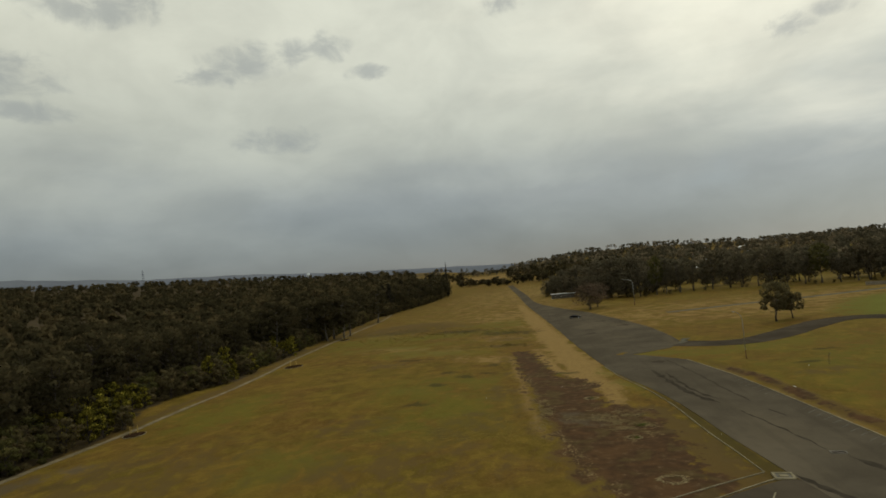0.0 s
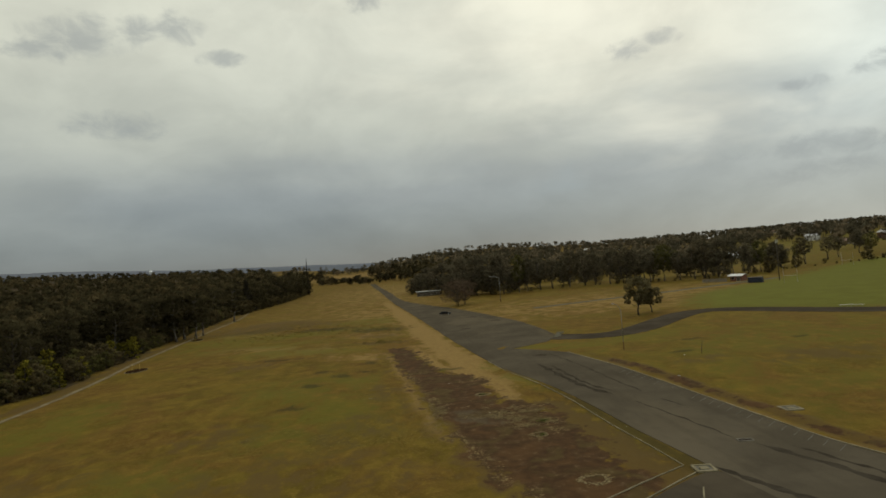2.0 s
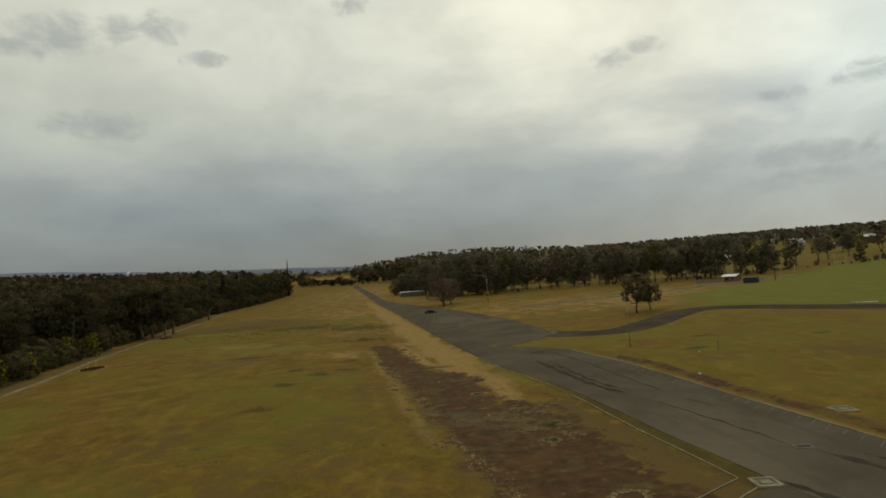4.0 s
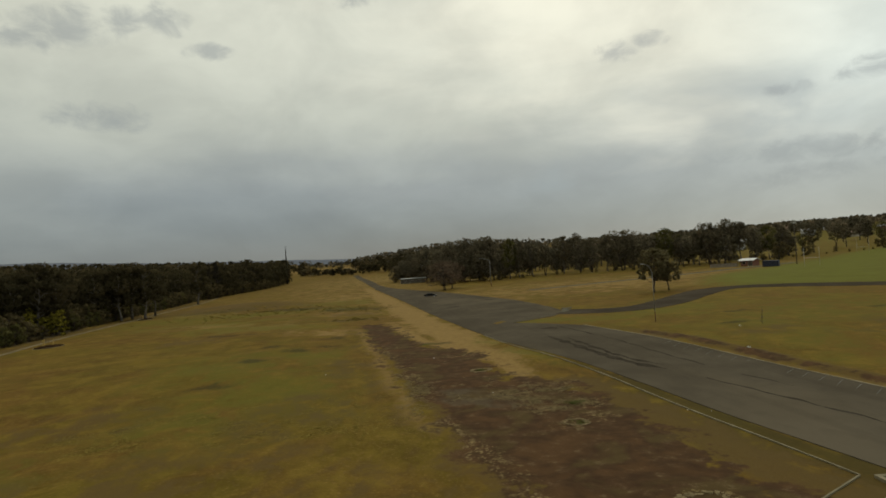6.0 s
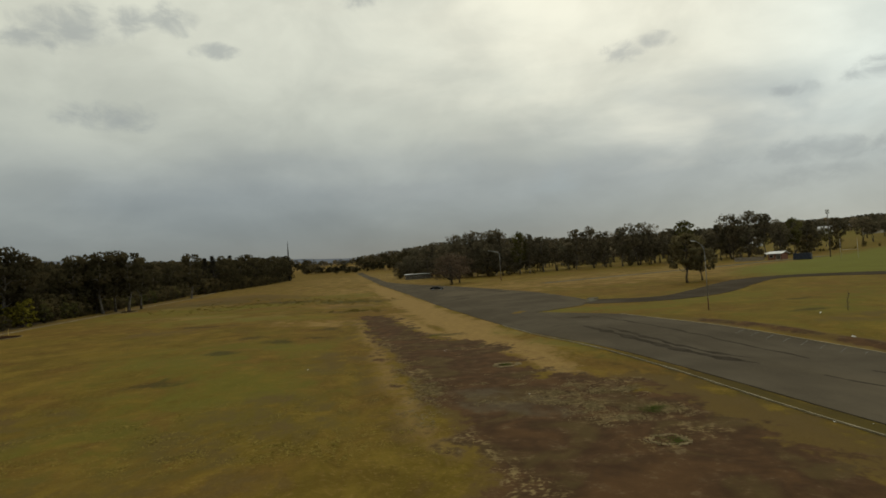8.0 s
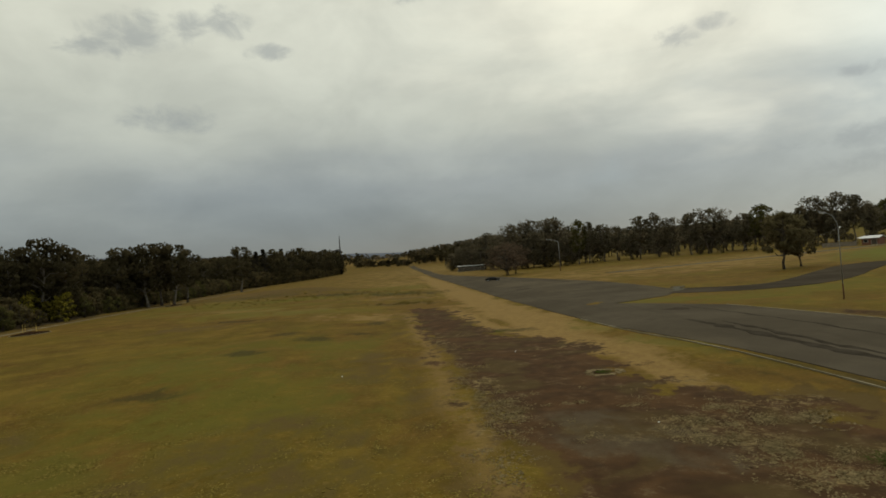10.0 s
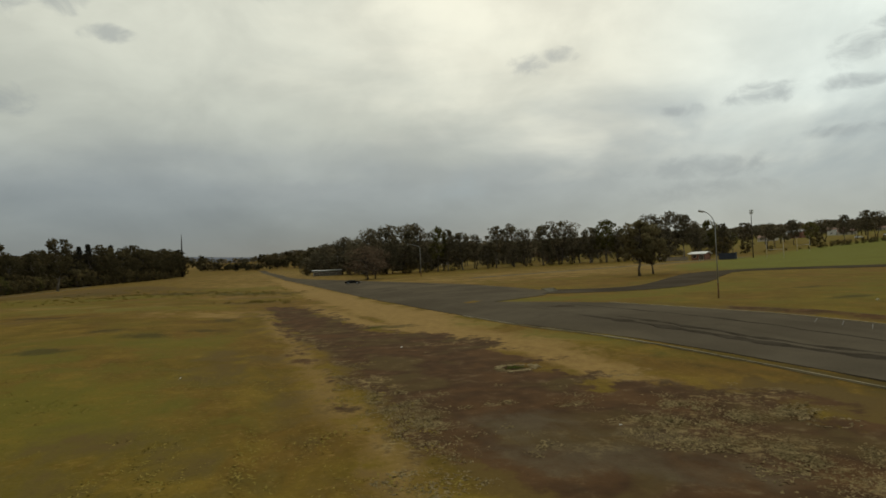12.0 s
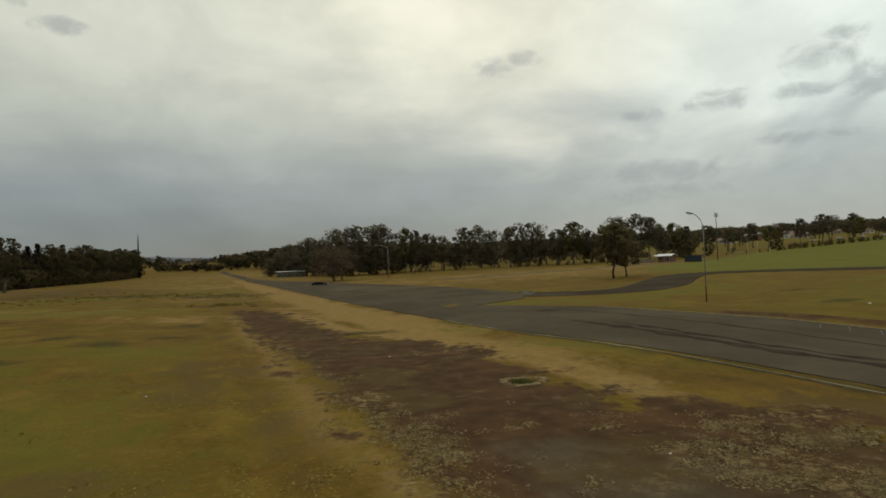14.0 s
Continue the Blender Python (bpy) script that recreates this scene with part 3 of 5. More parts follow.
    pitch = [(100, 122), (122, 168), (190, 212), (260, 262), (380, 300), (420, 180), (260, 60), (140, 62), (118, 84), (106, 104)]
    marks["pitch"] = inside(pitch, x, y)(9.0)
    marks["lush"] = np.maximum(marks["pitch"], 0.52 * blob(x, y, 80, 40, 40, 44))
    for cx, cy, rx, ry in ((-56, 32, 9, 14), (-34, 104, 12, 8), (-30, -3, 8, 8), (60, 72, 22, 7), (36, 73, 10, 4.5), (44, 68, 9, 7), (620, 560, 420, 380), (-50, 152, 22, 6), (-18, 165, 20, 5), (-10, 190, 10, 6)):
        marks["lush"] = np.maximum(marks["lush"], 0.72 * blob(x, y, cx, cy, rx, ry))
    # wide bands at y 157 to 184: dark green growth with a terrace's shade painted in
    for cx, cy, rx, ry in ((-16.5, 48, 2.0, 1.8), (-18, 30, 2.4, 1.8), (-7, 62, 2, 1.5), (10.5, 57, 3.2, 1.6), (-30, 90, 8, 1.6), (-56, 184, 16, 7), (-28, 172, 12, 6), (-6, 157, 10, 6), (-6.7, 75, 1.6, 2.4), (-11.6, 58, 2.0, 2.0), (-16, 63.8, 1.6, 2.2), (9.9, 57.6, 2.0, 1.2), (65.5, 60, 3.2, 1.4), (56.4, 46.2, 2.0, 1.0), (82, 48, 2.2, 0.9), (-57.5, -3, 1.2, 2.0), (-55.5, -7, 1.4, 2.2), (-54, 1, 1.0, 1.4), (-58.5, -9, 1.3, 2)):
        marks["dark"] = np.maximum(marks["dark"], blob(x, y, cx, cy, rx, ry))
    marks["rust"] = np.maximum(marks["rust"], 0.9 * np.clip(1.5 - np.abs(x - (road_r + 2.6)) / 1.8, 0, 1) * ss(-60, -40, y) * ss(62, 46, y))
    # thin dark line painted in as the shade of the low berm
    marks["dark"] = np.maximum(marks["dark"], 0.62 * np.clip(1.3 - np.abs(x - (road_r + 2.6)) / 0.8, 0, 1) * ss(-60, -40, y) * ss(52, 40, y))
    marks["dry"] = np.maximum(marks["dry"], 0.62 * np.clip(1.3 - np.abs(x - (road_r + 0.9)) / 0.9, 0, 1) * ss(-60, -40, y) * ss(60, 46, y))
    marks["rust"] = np.maximum(marks["rust"], 0.95 * blob(x, y, -58, 204, 18, 18, 6))
    marks["rust"] = np.maximum(marks["rust"], 0.85 * blob(x, y, 20.5, -1, 2.6, 12, 8))
    for cx, cy, rx, ry in ((9.1, 56.1, 1.6, 1.2), (19.1, 9.8, 0.8, 0.6), (36, 73, 9, 4), (28.5, 72.5, 4, 1.8)):
        marks["lush"] = np.maximum(marks["lush"], 0.95 * blob(x, y, cx, cy, rx, ry))
    marks["lush"] = np.maximum(marks["lush"], 0.42 * np.clip(1.25 - np.abs(x - (road_l - 1.9)) / 2.0, 0, 1) * ss(66, 52, y) * ss(8, 24, y))
    marks["rust"] = np.maximum(marks["rust"], 0.95 * np.clip(1.4 - np.abs(x - right - 1.8) / 2.8, 0, 1) * ss(-60, -30, y) * ss(25, 18, y))
    marks["rust"] = np.maximum(marks["rust"], 0.3 * blob(x, y, -61.5, -2.5, 2.4, 3.6))
    marks["rust"] = np.maximum(marks["rust"], 0.7 * blob(x, y, -66.3, -6.4, 2.0, 6))
    marks["dark"] = np.maximum(marks["dark"], np.clip(1.4 - np.abs(x - (road_l - 0.8)) / 1.2, 0, 1) * ss(40, 20, y) * ss(-110, -90, y))
    marks["dark"] = np.maximum(marks["dark"], 0.62 * np.clip(1.15 - np.abs(x - (road_l - 3.4)) / 3.0, 0, 1) * ss(40, 14, y) * ss(-60, -30, y))
    for cx, cy, rx, ry in ((-12, -8, 12, 10), (-50, -6, 13, 16), (-6, 14, 5, 7), (-26, 17, 6, 6), (-35, 83, 8, 6), (-3, 40, 3, 8), (71, 29, 5, 4), (79, 25, 6, 4)):
        marks["rust"] = np.maximum(marks["rust"], 0.64 * blob(x, y, cx, cy, rx, ry))
    marks["rust"] = np.maximum(marks["rust"], 0.95 * blob(x, y, -4.5, 116, 7, 3.4))
    marks["rust"] = np.maximum(marks["rust"], 0.8 * blob(x, y, -46, 202, 14, 8))
    marks["rust"] = np.maximum(marks["rust"], 0.7 * blob(x, y, -6, 135, 5, 6))
    for cx, cy, rx, ry in ((18.1, 25, 2.4, 1.1), (15.5, 16, 2.2, 2.4), (16.1, 12.2, 2.0, 1.6), (18.9, 15.9, 1.6, 0.7), (19.5, 9.8, 1.8, 1.8), (16.5, 8.8, 2.0, 1.2), (17.4, 4.4, 2.6, 2.0), (19.9, 18.7, 2.2, 1.2), (9.9, 59.2, 2.4, 1.6), (11.4, 14.9, 2.4, 1.0), (5.0, 27.2, 1.2, 5.0), (4.9, 17.2, 1.2, 4.0), (9.4, 51.2, 2.0, 1.2), (13.1, 42.2, 2.2, 0.9)):
        marks["pale"] = np.maximum(marks["pale"], 0.75 * blob(x, y, cx, cy, rx, ry))
    marks["pale"] = np.maximum(marks["pale"], np.clip(1.2 - np.abs(x - side - 0.7) / 1.7, 0, 1) * 0.56 * ss(-30, -10, y) * ss(75, 45, y))
    for cx, cy, r in ((13.9, 29.9, 1.1), (18.4, -13.4, 1.5), (17.1, 3.8, 1.1)):
        d = np.hypot(x - cx, (y - cy) * 1.15)
        marks["pale"] = np.maximum(marks["pale"], np.clip(1.1 - np.abs(d - r) / 0.7, 0, 1) * 0.95)
        marks["lush"] = np.maximum(marks["lush"], ss(r, r * 0.5, d) * 0.8)
    # soft grey-brown patches over soil and verge
    for cx, cy, rx, ry in ((10.2, 14.2, 3.2, 2.2), (9.6, 18.2, 1.8, 1.8), (12.9, 11.4, 1.8, 1.4), (-61.6, -2.4, 1.6, 3.6), (-64.5, -8, 1.2, 4.0)):
        marks["grey_brown"] = np.maximum(marks["grey_brown"], 0.8 * blob(x, y, cx, cy, rx, ry))
    path_x = np.interp(y, PATH_L[:, 1], PATH_L[:, 0])
    marks["rust"] = np.maximum(marks["rust"], np.clip(1.25 - np.abs(x - path_x + 2.4) / 2.6, 0, 1) * (y < 380) * (y > -100))
    marks["dark"] = np.maximum(marks["dark"], 0.7 * np.clip(1.2 - np.abs(x - path_x + 4.2) / 1.8, 0, 1) * (y < 380) * (y > -100))
    marks["litter"] = ss(-1, 3, edge_x(y) - x) * ss(-130, -110, y) * ss(760, 690, y) * (x > -1600)
    r = np.hypot(x, y)
    marks["litter"] = np.maximum(marks["litter"], ss(-0.17, -0.22, x / (r + 1)) * ss(600, 720, r))
    for cx, cy, rx, ry in ((-36, 157, 24, 9), (-9, 163, 10, 8), (-24, 101, 13, 5), (-19, 193, 10, 10), (-32, 127, 13, 8), (-10, 205, 8, 8), (-62, 150, 14, 30)):
        marks["lush"] = np.maximum(marks["lush"], 0.7 * blob(x, y, cx, cy, rx, ry))
    core = np.clip(1.7 * inside(dirt_poly, x, y)(5.5), 0, 1) * ss(0.5, -0.5, (x - (side + right) / 2) / 2.0)
    marks["rust"] = np.maximum(marks["rust"], core * ss(-24, -10, y) * ss(98, 84, y))
    marks["rust"] = np.maximum(marks["rust"], 0.95 * blob(x, y, -42, 198, 15, 12))
    for cx, cy, rx, ry in ((-11, 26, 9, 16), (-20, 44, 9, 12), (-8, 50, 5, 10), (-7, 15, 6, 6), (-16, 14, 7, 8)):
        marks["lush"] = np.maximum(marks["lush"], 0.68 * blob(x, y, cx, cy, rx, ry))
    tan = np.clip(1.3 - np.abs(x - side + 0.9) / 1.7, 0, 1) * ss(-6, 12, y) * ss(104, 84, y)
    marks["dry"] = np.maximum(marks["dry"], 0.68 * tan)
    marks["rust"] = marks["rust"] * (1 - 0.5 * tan)
    for name, values in marks.items():
        a = me.attributes.new(name, "FLOAT", "POINT")
        a.data.foreach_set("value", np.clip(values, 0, 1).astype(np.float32))
    return tagged(link("ground", me), "mown olive and straw-brown grass field with bare earth", "ground", kind="structure")


build_ground()


def build_roads():
    # road and the wide hardstand that opens from it
    n = 150
    left = resample(ROAD_L, n)
    outer = spline([(54, -100), (51, -50), (47.6, -22), (45.3, -10), (44.5, 2), (43.9, 12), (43.2, 20), (42.1, 28), (40.9, 36), (39.5, 46), (38.0, 56), (36.4, 64), (33.4, 67), (29.8, 70), (26.8, 73), (31.0, 75.5), (36.5, 79), (40.0, 83), (43.0, 90), (43.5, 120), (42.0, 147), (38.5, 178), (35.3, 203), (30.0, 235), (22.0, 268), (15.0, 300), (9.5, 330), (4.0, 380), (-7.0, 560), (-32, 900)], 3)
    right = np.stack([np.interp(left[:, 1], outer[:, 1], outer[:, 0]), left[:, 1]], 1)
    road = strip("road", left, right, "asphalt", 0.05, 10, 0.3, 0.15)
    tagged(road, "worn grey asphalt road widening into a hardstand", "road", kind="structure")
    line = spline([(42.0, 87.5), (50, 81.5), (58, 81.5), (67, 88), (77, 98), (88, 107.5), (96.5, 109), (104, 101), (110, 90), (116.5, 78), (126, 66), (141, 53), (170, 40), (230, 24)], 3)
    track = strip("track", offset(line, -4.8), offset(line, 4.8), "asphalt_dark", 0.06, 4, 0.3, 0.3)
    tagged(track, "dark asphalt track winding across the grass", "road", kind="structure")
    far = spline([(60, 190), (90, 196), (125, 200), (160, 208), (190, 214)], 6)
    lane = strip("gravel_lane", offset(far, -2.6), offset(far, 2.6), "gravel", 0.05, 2, 0.3, 0.4)
    tagged(lane, "faded grey gravel lane across the grass", "road", kind="structure")
    walkway = strip("pavement", offset(PATH_L, -0.62), offset(PATH_L, 0.62), "path", 0.05, 2, 0.2, 0.14)
    tagged(walkway, "narrow pale concrete footpath beside the trees", "footpath", kind="structure")
    kerb = strip("kerb", offset(KERB, -0.055), offset(KERB, 0.055), "kerb", 0.09, 1, 0.35, 0.02)
    tagged(kerb, "pale weathered concrete kerb edging in the grass", "kerb", kind="structure")
    rk = ROAD_R[(ROAD_R[:, 1] < 62)]
    kerb2 = strip("kerb", offset(rk, 0.02), offset(rk, 0.18), "kerb", 0.10, 1, 0.35, 0.02)
    tagged(kerb2, "low concrete kerb along the asphalt road", "kerb", kind="structure")
    for pts, wide in (([(27.8, -12.4), (23.0, -15.2), (17.9, -18.4), (7.0, -25.2)], 0.05), ([(28.5, -14.3), (25.0, -16.6), (21.3, -19.2), (10.0, -26.6)], 0.06)):
        edge = spline(pts, 1)
        tagged(strip("kerb", offset(edge, -wide), offset(edge, wide), "kerb", 0.09, 1, 0.3, 0.02), "pale concrete edging strip across the grass", "kerb", kind="structure")
    near_l = spline([(5.0, -30.3), (10.2, -26.9), (21.4, -19.5), (25.1, -17.0), (30.0, -14.2)], 1.5)
    near_r = spline([(8.8, -36.6), (14.0, -33.0), (24.2, -26.2), (28.0, -24.2), (32.8, -24.2)], 1.5)
    n = 24
    side = strip("driveway", resample(near_l, n), resample(near_r, n), "asphalt_dark", 0.04, 6, 0.3, 0.05)
    tagged(side, "dark asphalt side driveway joining the road", "driveway", kind="structure")
    mark = spline([(26.8, -18.3), (25.6, -20.7), (24.6, -22.7)], 0.6)
    tagged(strip("painted_line", offset(mark, -0.07), offset(mark, 0.07), "kerb", 0.06, 1, 0.03), "worn pale painted line on the driveway", "road marking", kind="structure")


build_roads()


# ---------------------------------------------------------------- distance
def build_hills():
    def ridge(name, radius, profile, mat, label, depth):
        az = np.radians(np.arange(-100, 101, 1.0))
        rng = np.random.RandomState(5)
        jag = np.convolve(rng.uniform(-1, 1, len(az) + 8), np.ones(9) / 9, "valid")
        top = np.interp(np.degrees(az), [p[0] for p in profile], [p[1] for p in profile]) * (1 + 0.12 * jag)
        verts, faces = [], []
        for a, h in zip(az, top):
            x, y = radius * math.sin(a), radius * math.cos(a)
            u = (radius + depth) / radius
            verts += [(x * 0.94, y * 0.94, -60), (x, y, h * 0.8), (x * (u + 1) / 2, y * (u + 1) / 2, h), (x * u, y * u, -60)]
        for i in range(len(az) - 1):
            for k in range(3):
                faces.append((4 * i + k, 4 * i + 4 + k, 4 * i + 5 + k, 4 * i + 1 + k))
        tagged(link(name, mesh_from(name, verts, faces, mat, True)), label, "hills", kind="structure")

    # the blue-grey is far haze, put into the hills' own colour
    ridge("backdrop", 4000, [(-100, 250), (-45, 222), (-30, 180), (-20, 142), (-9, 112), (0, 88), (15, 68), (40, 60), (100, 60)], "hills", "far horizon hills with blue-grey haze painted into their colour", 300)


build_hills()


# ---------------------------------------------------------------- trees
def leaf_cards(centres, radii, count, size, rng, flat=0.75, sides=4, dome=0.0, heart=None):
    """Small leaf sprays filling round clumps, more of them on top where dome is above 0. They face away from
    their clump and from the heart of the crown. Returns vertices, faces and the normals of the vertices."""
    n = len(centres) * count
    c = np.repeat(np.array(centres, float), count, 0)
    r = np.repeat(np.array(radii, float), count)
    v = rng.normal(size=(n, 3)) + [0, 0, dome]
    v /= np.linalg.norm(v, axis=1, keepdims=True)
    depth = rng.uniform(0.45, 1.0, n) ** 0.6
    pos = c + v * (r * depth)[:, None] * [1, 1, flat]
    out = pos - (np.mean(centres, 0) if heart is None else np.array(heart))
    out /= np.linalg.norm(out, axis=1, keepdims=True) + 1e-6
    face = 0.8 * v + 0.55 * out + [0, 0, 0.12] + 0.22 * rng.normal(size=(n, 3))
    face /= np.linalg.norm(face, axis=1, keepdims=True)
    a = rng.normal(size=(n, 3)) + v * 0.3
    a /= np.linalg.norm(a, axis=1, keepdims=True)
    b = np.cross(a, rng.normal(size=(n, 3)))
    b /= np.linalg.norm(b, axis=1, keepdims=True)
    b *= np.sign(np.sum(np.cross(a, b) * face, 1) + 1e-9)[:, None]
    s = (size * rng.uniform(0.6, 1.4, n))[:, None]
    if sides == 3:
        leaf = np.stack([pos - a * s, pos + a * s - b * s * 0.4, pos + b * s * 0.7], 1)
    else:
        leaf = np.stack([pos - a * s, pos - b * s * 0.45, pos + a * s, pos + b * s * 0.45], 1)
    return leaf.reshape(-1, 3), np.arange(sides * n).reshape(-1, sides), np.repeat(face, sides, 0)


def fast_mesh(name, verts, faces, mat, normals=None):
    me = bpy.data.meshes.new(name)
    me.vertices.add(len(verts))
    me.vertices.foreach_set("co", np.asarray(verts, float).ravel())
    me.loops.add(faces.size)
    me.loops.foreach_set("vertex_index", faces.ravel())
    me.polygons.add(len(faces))
    k = faces.shape[1]
    me.polygons.foreach_set("loop_start", np.arange(0, faces.size, k))
    me.polygons.foreach_set("loop_total", np.full(len(faces), k))
    me.materials.append(M[mat])
    me.update(calc_edges=True)
    if normals is not None:
        me.polygons.foreach_set("use_smooth", [True] * len(faces))
        me.normals_split_custom_set_from_vertices(normals.tolist())
    return me


def limb_path(start, end, rng, bend=0.12, n=4):
    start, end = np.array(start, float), np.array(end, float)
    d = np.linalg.norm(end - start)
    pts = [start + (end - start) * u + rng.uniform(-1, 1, 3) * bend * d * math.sin(math.pi * u) for u in np.linspace(0, 1, n)]
    return [tuple(p) for p in pts]


def make_tree(name, height, spread, clear, clumps, cards, leaf, bark, leaf_size, seed, label, category="tree", stems=1, lean=0.05, conic=False):
    """A tree with a tapered trunk, limbs that reach its clumps, and a ragged crown; built at the origin."""
    rng = np.random.RandomState(seed)
    root = thing(name, Matrix.Identity(4), label, category)
    bm = bmesh.new()
    centres, radii = [], []
    r0 = height * 0.019 + 0.08
    for _ in range(stems):
        base = np.array([0.0, 0, -0.3]) if stems == 1 else np.array([*rng.uniform(-0.12, 0.12, 2) * spread, -0.3])
        top = np.array([*(base[:2] + rng.uniform(-1, 1, 2) * lean * height + base[:2] * 2), height * (0.8 if not conic else 0.95)])
        spine = limb_path(base, top, rng, 0.04, 7)
        add_tube(bm, spine, [r0 * (1.35 if i == 0 else 1) * (1 - 0.8 * i / 6) / math.sqrt(stems) for i in range(7)], 6)
        sp_a = np.array(spine)
        k = max(3, clumps // stems)
        for i in range(k):
            u = (i + rng.uniform(0, 1)) / k
            z = height * (clear + (1 - clear) * u)
            if conic:
                reach = spread * (1.05 - u) * rng.uniform(0.6, 1.0)
            else:
                reach = spread * math.sqrt(max(0.05, 1 - (2 * u - 0.85) ** 2 * 0.75)) * rng.uniform(0.35, 1.0)
            ang = i * 2.399 + rng.uniform(-0.6, 0.6)
            zb = max(height * clear * 0.75, z - reach * rng.uniform(0.5, 1.0))
            bx = np.interp(min(zb, top[2]), sp_a[:, 2], sp_a[:, 0])
            by = np.interp(min(zb, top[2]), sp_a[:, 2], sp_a[:, 1])
            zb = min(zb, top[2] * 0.97)
            c = np.array([bx + reach * math.cos(ang), by + reach * math.sin(ang), min(z, height * 0.97)])
            centres.append(c)
            radii.append(spread * rng.uniform(0.20, 0.44) * (0.65 if conic else 1.0))
            add_tube(bm, limb_path((bx, by, zb), c, rng, 0.12, 4), [r0 * 0.42, r0 * 0.3, r0 * 0.18, r0 * 0.06], 3, False)
    part("trunk", bm, bark, root, smooth=True)
    verts, faces, normals = leaf_cards(centres, radii, cards, leaf_size, rng, 0.68)
    me = fast_mesh("crown", verts, faces, leaf, normals)
    shade = np.repeat(rng.uniform(0.3, 0.75, len(centres)), cards * 4)
    me.attributes.new("tone", "FLOAT", "POINT").data.foreach_set("value", shade.astype(np.float32))
    link("crown", me, root)
    return root


def make_bare_tree(height, spread, seed, label):
    rng = np.random.RandomState(seed)
    root = thing("bare_tree", Matrix.Identity(4), label, "tree")
    bm = bmesh.new()
    spine = limb_path((0, 0, -0.3), (0.2, 0, height * 0.75), rng, 0.05, 6)
    add_tube(bm, spine, [v * height / 13 for v in (0.2, 0.16, 0.13, 0.10, 0.07, 0.03)], 7)
    part("trunk", bm, "bark", root, smooth=True)
    bm = bmesh.new()

    def grow(p, d, length, r, level):
        q = np.array(p) + np.array(d) * length
        add_tube(bm, limb_path(p, q, rng, 0.1, 3), [r, r * 0.75, r * 0.5], 4)
        if level:
            for _ in range(4):
                e = np.array(d) + rng.normal(size=3) * 0.55 + [0, 0, 0.15]
                e /= np.linalg.norm(e)
                grow(np.array(p) + np.array(d) * length * rng.uniform(0.5, 1.0), e, length * rng.uniform(0.5, 0.75), r * 0.5, level - 1)

    for i in range(9):
        a = i * 2.4
        z = height * (0.22 + 0.5 * i / 9)
        k = min(5, int(z / (height * 0.75) * 5))
        grow(spine[k], (math.cos(a) * 0.8, math.sin(a) * 0.8, 0.55), spread * rng.uniform(0.45, 0.7), 0.0046 * height, 3)
    part("branches", bm, "twig", root)["kind"] = "stuff"
    return root


def put(proto, x, y, scale, turn, lift=0.0, used=[]):
    """The prototype itself at first, then copies."""
    m = Matrix.Translation((x, y, at_land(x, y, lift))) @ Matrix.Rotation(turn, 4, "Z")
    key = proto.name
    if key not in used:
        used.append(key)
        ob = proto
        ob.matrix_world = m @ Matrix.Diagonal((scale, scale, scale, 1))
    else:
        ob = copy_thing(proto, m)
        ob.scale = (scale, scale, scale)
    return ob


GUMS = [
    make_tree("gum_tree", 20, 6.4, 0.36, 34, 62, "leaf", "bark_pale", 0.52, 11, "tall dark olive gum tree with pale trunk"),
    make_tree("gum_tree", 22, 8.2, 0.16, 42, 62, "leaf", "bark", 0.58, 12, "broad dark gum tree with spreading crown"),
    make_tree("gum_tree", 19, 5.4, 0.40, 28, 62, "leaf_grey", "bark_pale", 0.5, 13, "slender grey-green gum tree with open crown", stems=2),
    make_tree("gum_tree", 21, 7.2, 0.12, 40, 62, "leaf", "bark", 0.55, 14, "dense dark gum tree with layered crown", stems=2),
    make_tree("gum_tree", 18, 6.2, 0.34, 32, 62, "leaf_green", "bark_pale", 0.5, 15, "olive green gum tree with rounded crown"),
    make_tree("gum_tree", 21, 6.6, 0.42, 30, 62, "leaf_grey", "bark", 0.5, 20, "tall open gum tree with forked trunk", stems=2, lean=0.09),
]
FOREST_GUMS = [
    make_tree("forest_tree", 20, 6.4, 0.30, 24, 52, "leaf_forest", "bark_pale", 0.66, 16, "dark forest gum with pale slender trunk"),
    make_tree("forest_tree", 21, 6.8, 0.24, 28, 52, "leaf_forest", "bark", 0.66, 17, "dense dark forest gum in a closed stand"),
    make_tree("forest_tree", 19, 5.6, 0.34, 20, 52, "leaf_forest", "bark_pale", 0.62, 18, "open-crowned forest gum with grey trunk", stems=2),
    make_tree("forest_tree", 20, 6.6, 0.2, 28, 52, "leaf_forest", "bark", 0.62, 19, "brownish dark forest gum with rounded crown"),
]
CASUARINAS = [
    make_tree("casuarina_tree", 21, 4.2, 0.12, 34, 60, "leaf_casuarina", "bark", 0.5, 21, "very dark upright casuarina tree", conic=True),
    make_tree("casuarina_tree", 19, 4.8, 0.10, 34, 60, "leaf_casuarina", "bark", 0.5, 22, "dark feathery casuarina tree in a dense stand", conic=True),
]
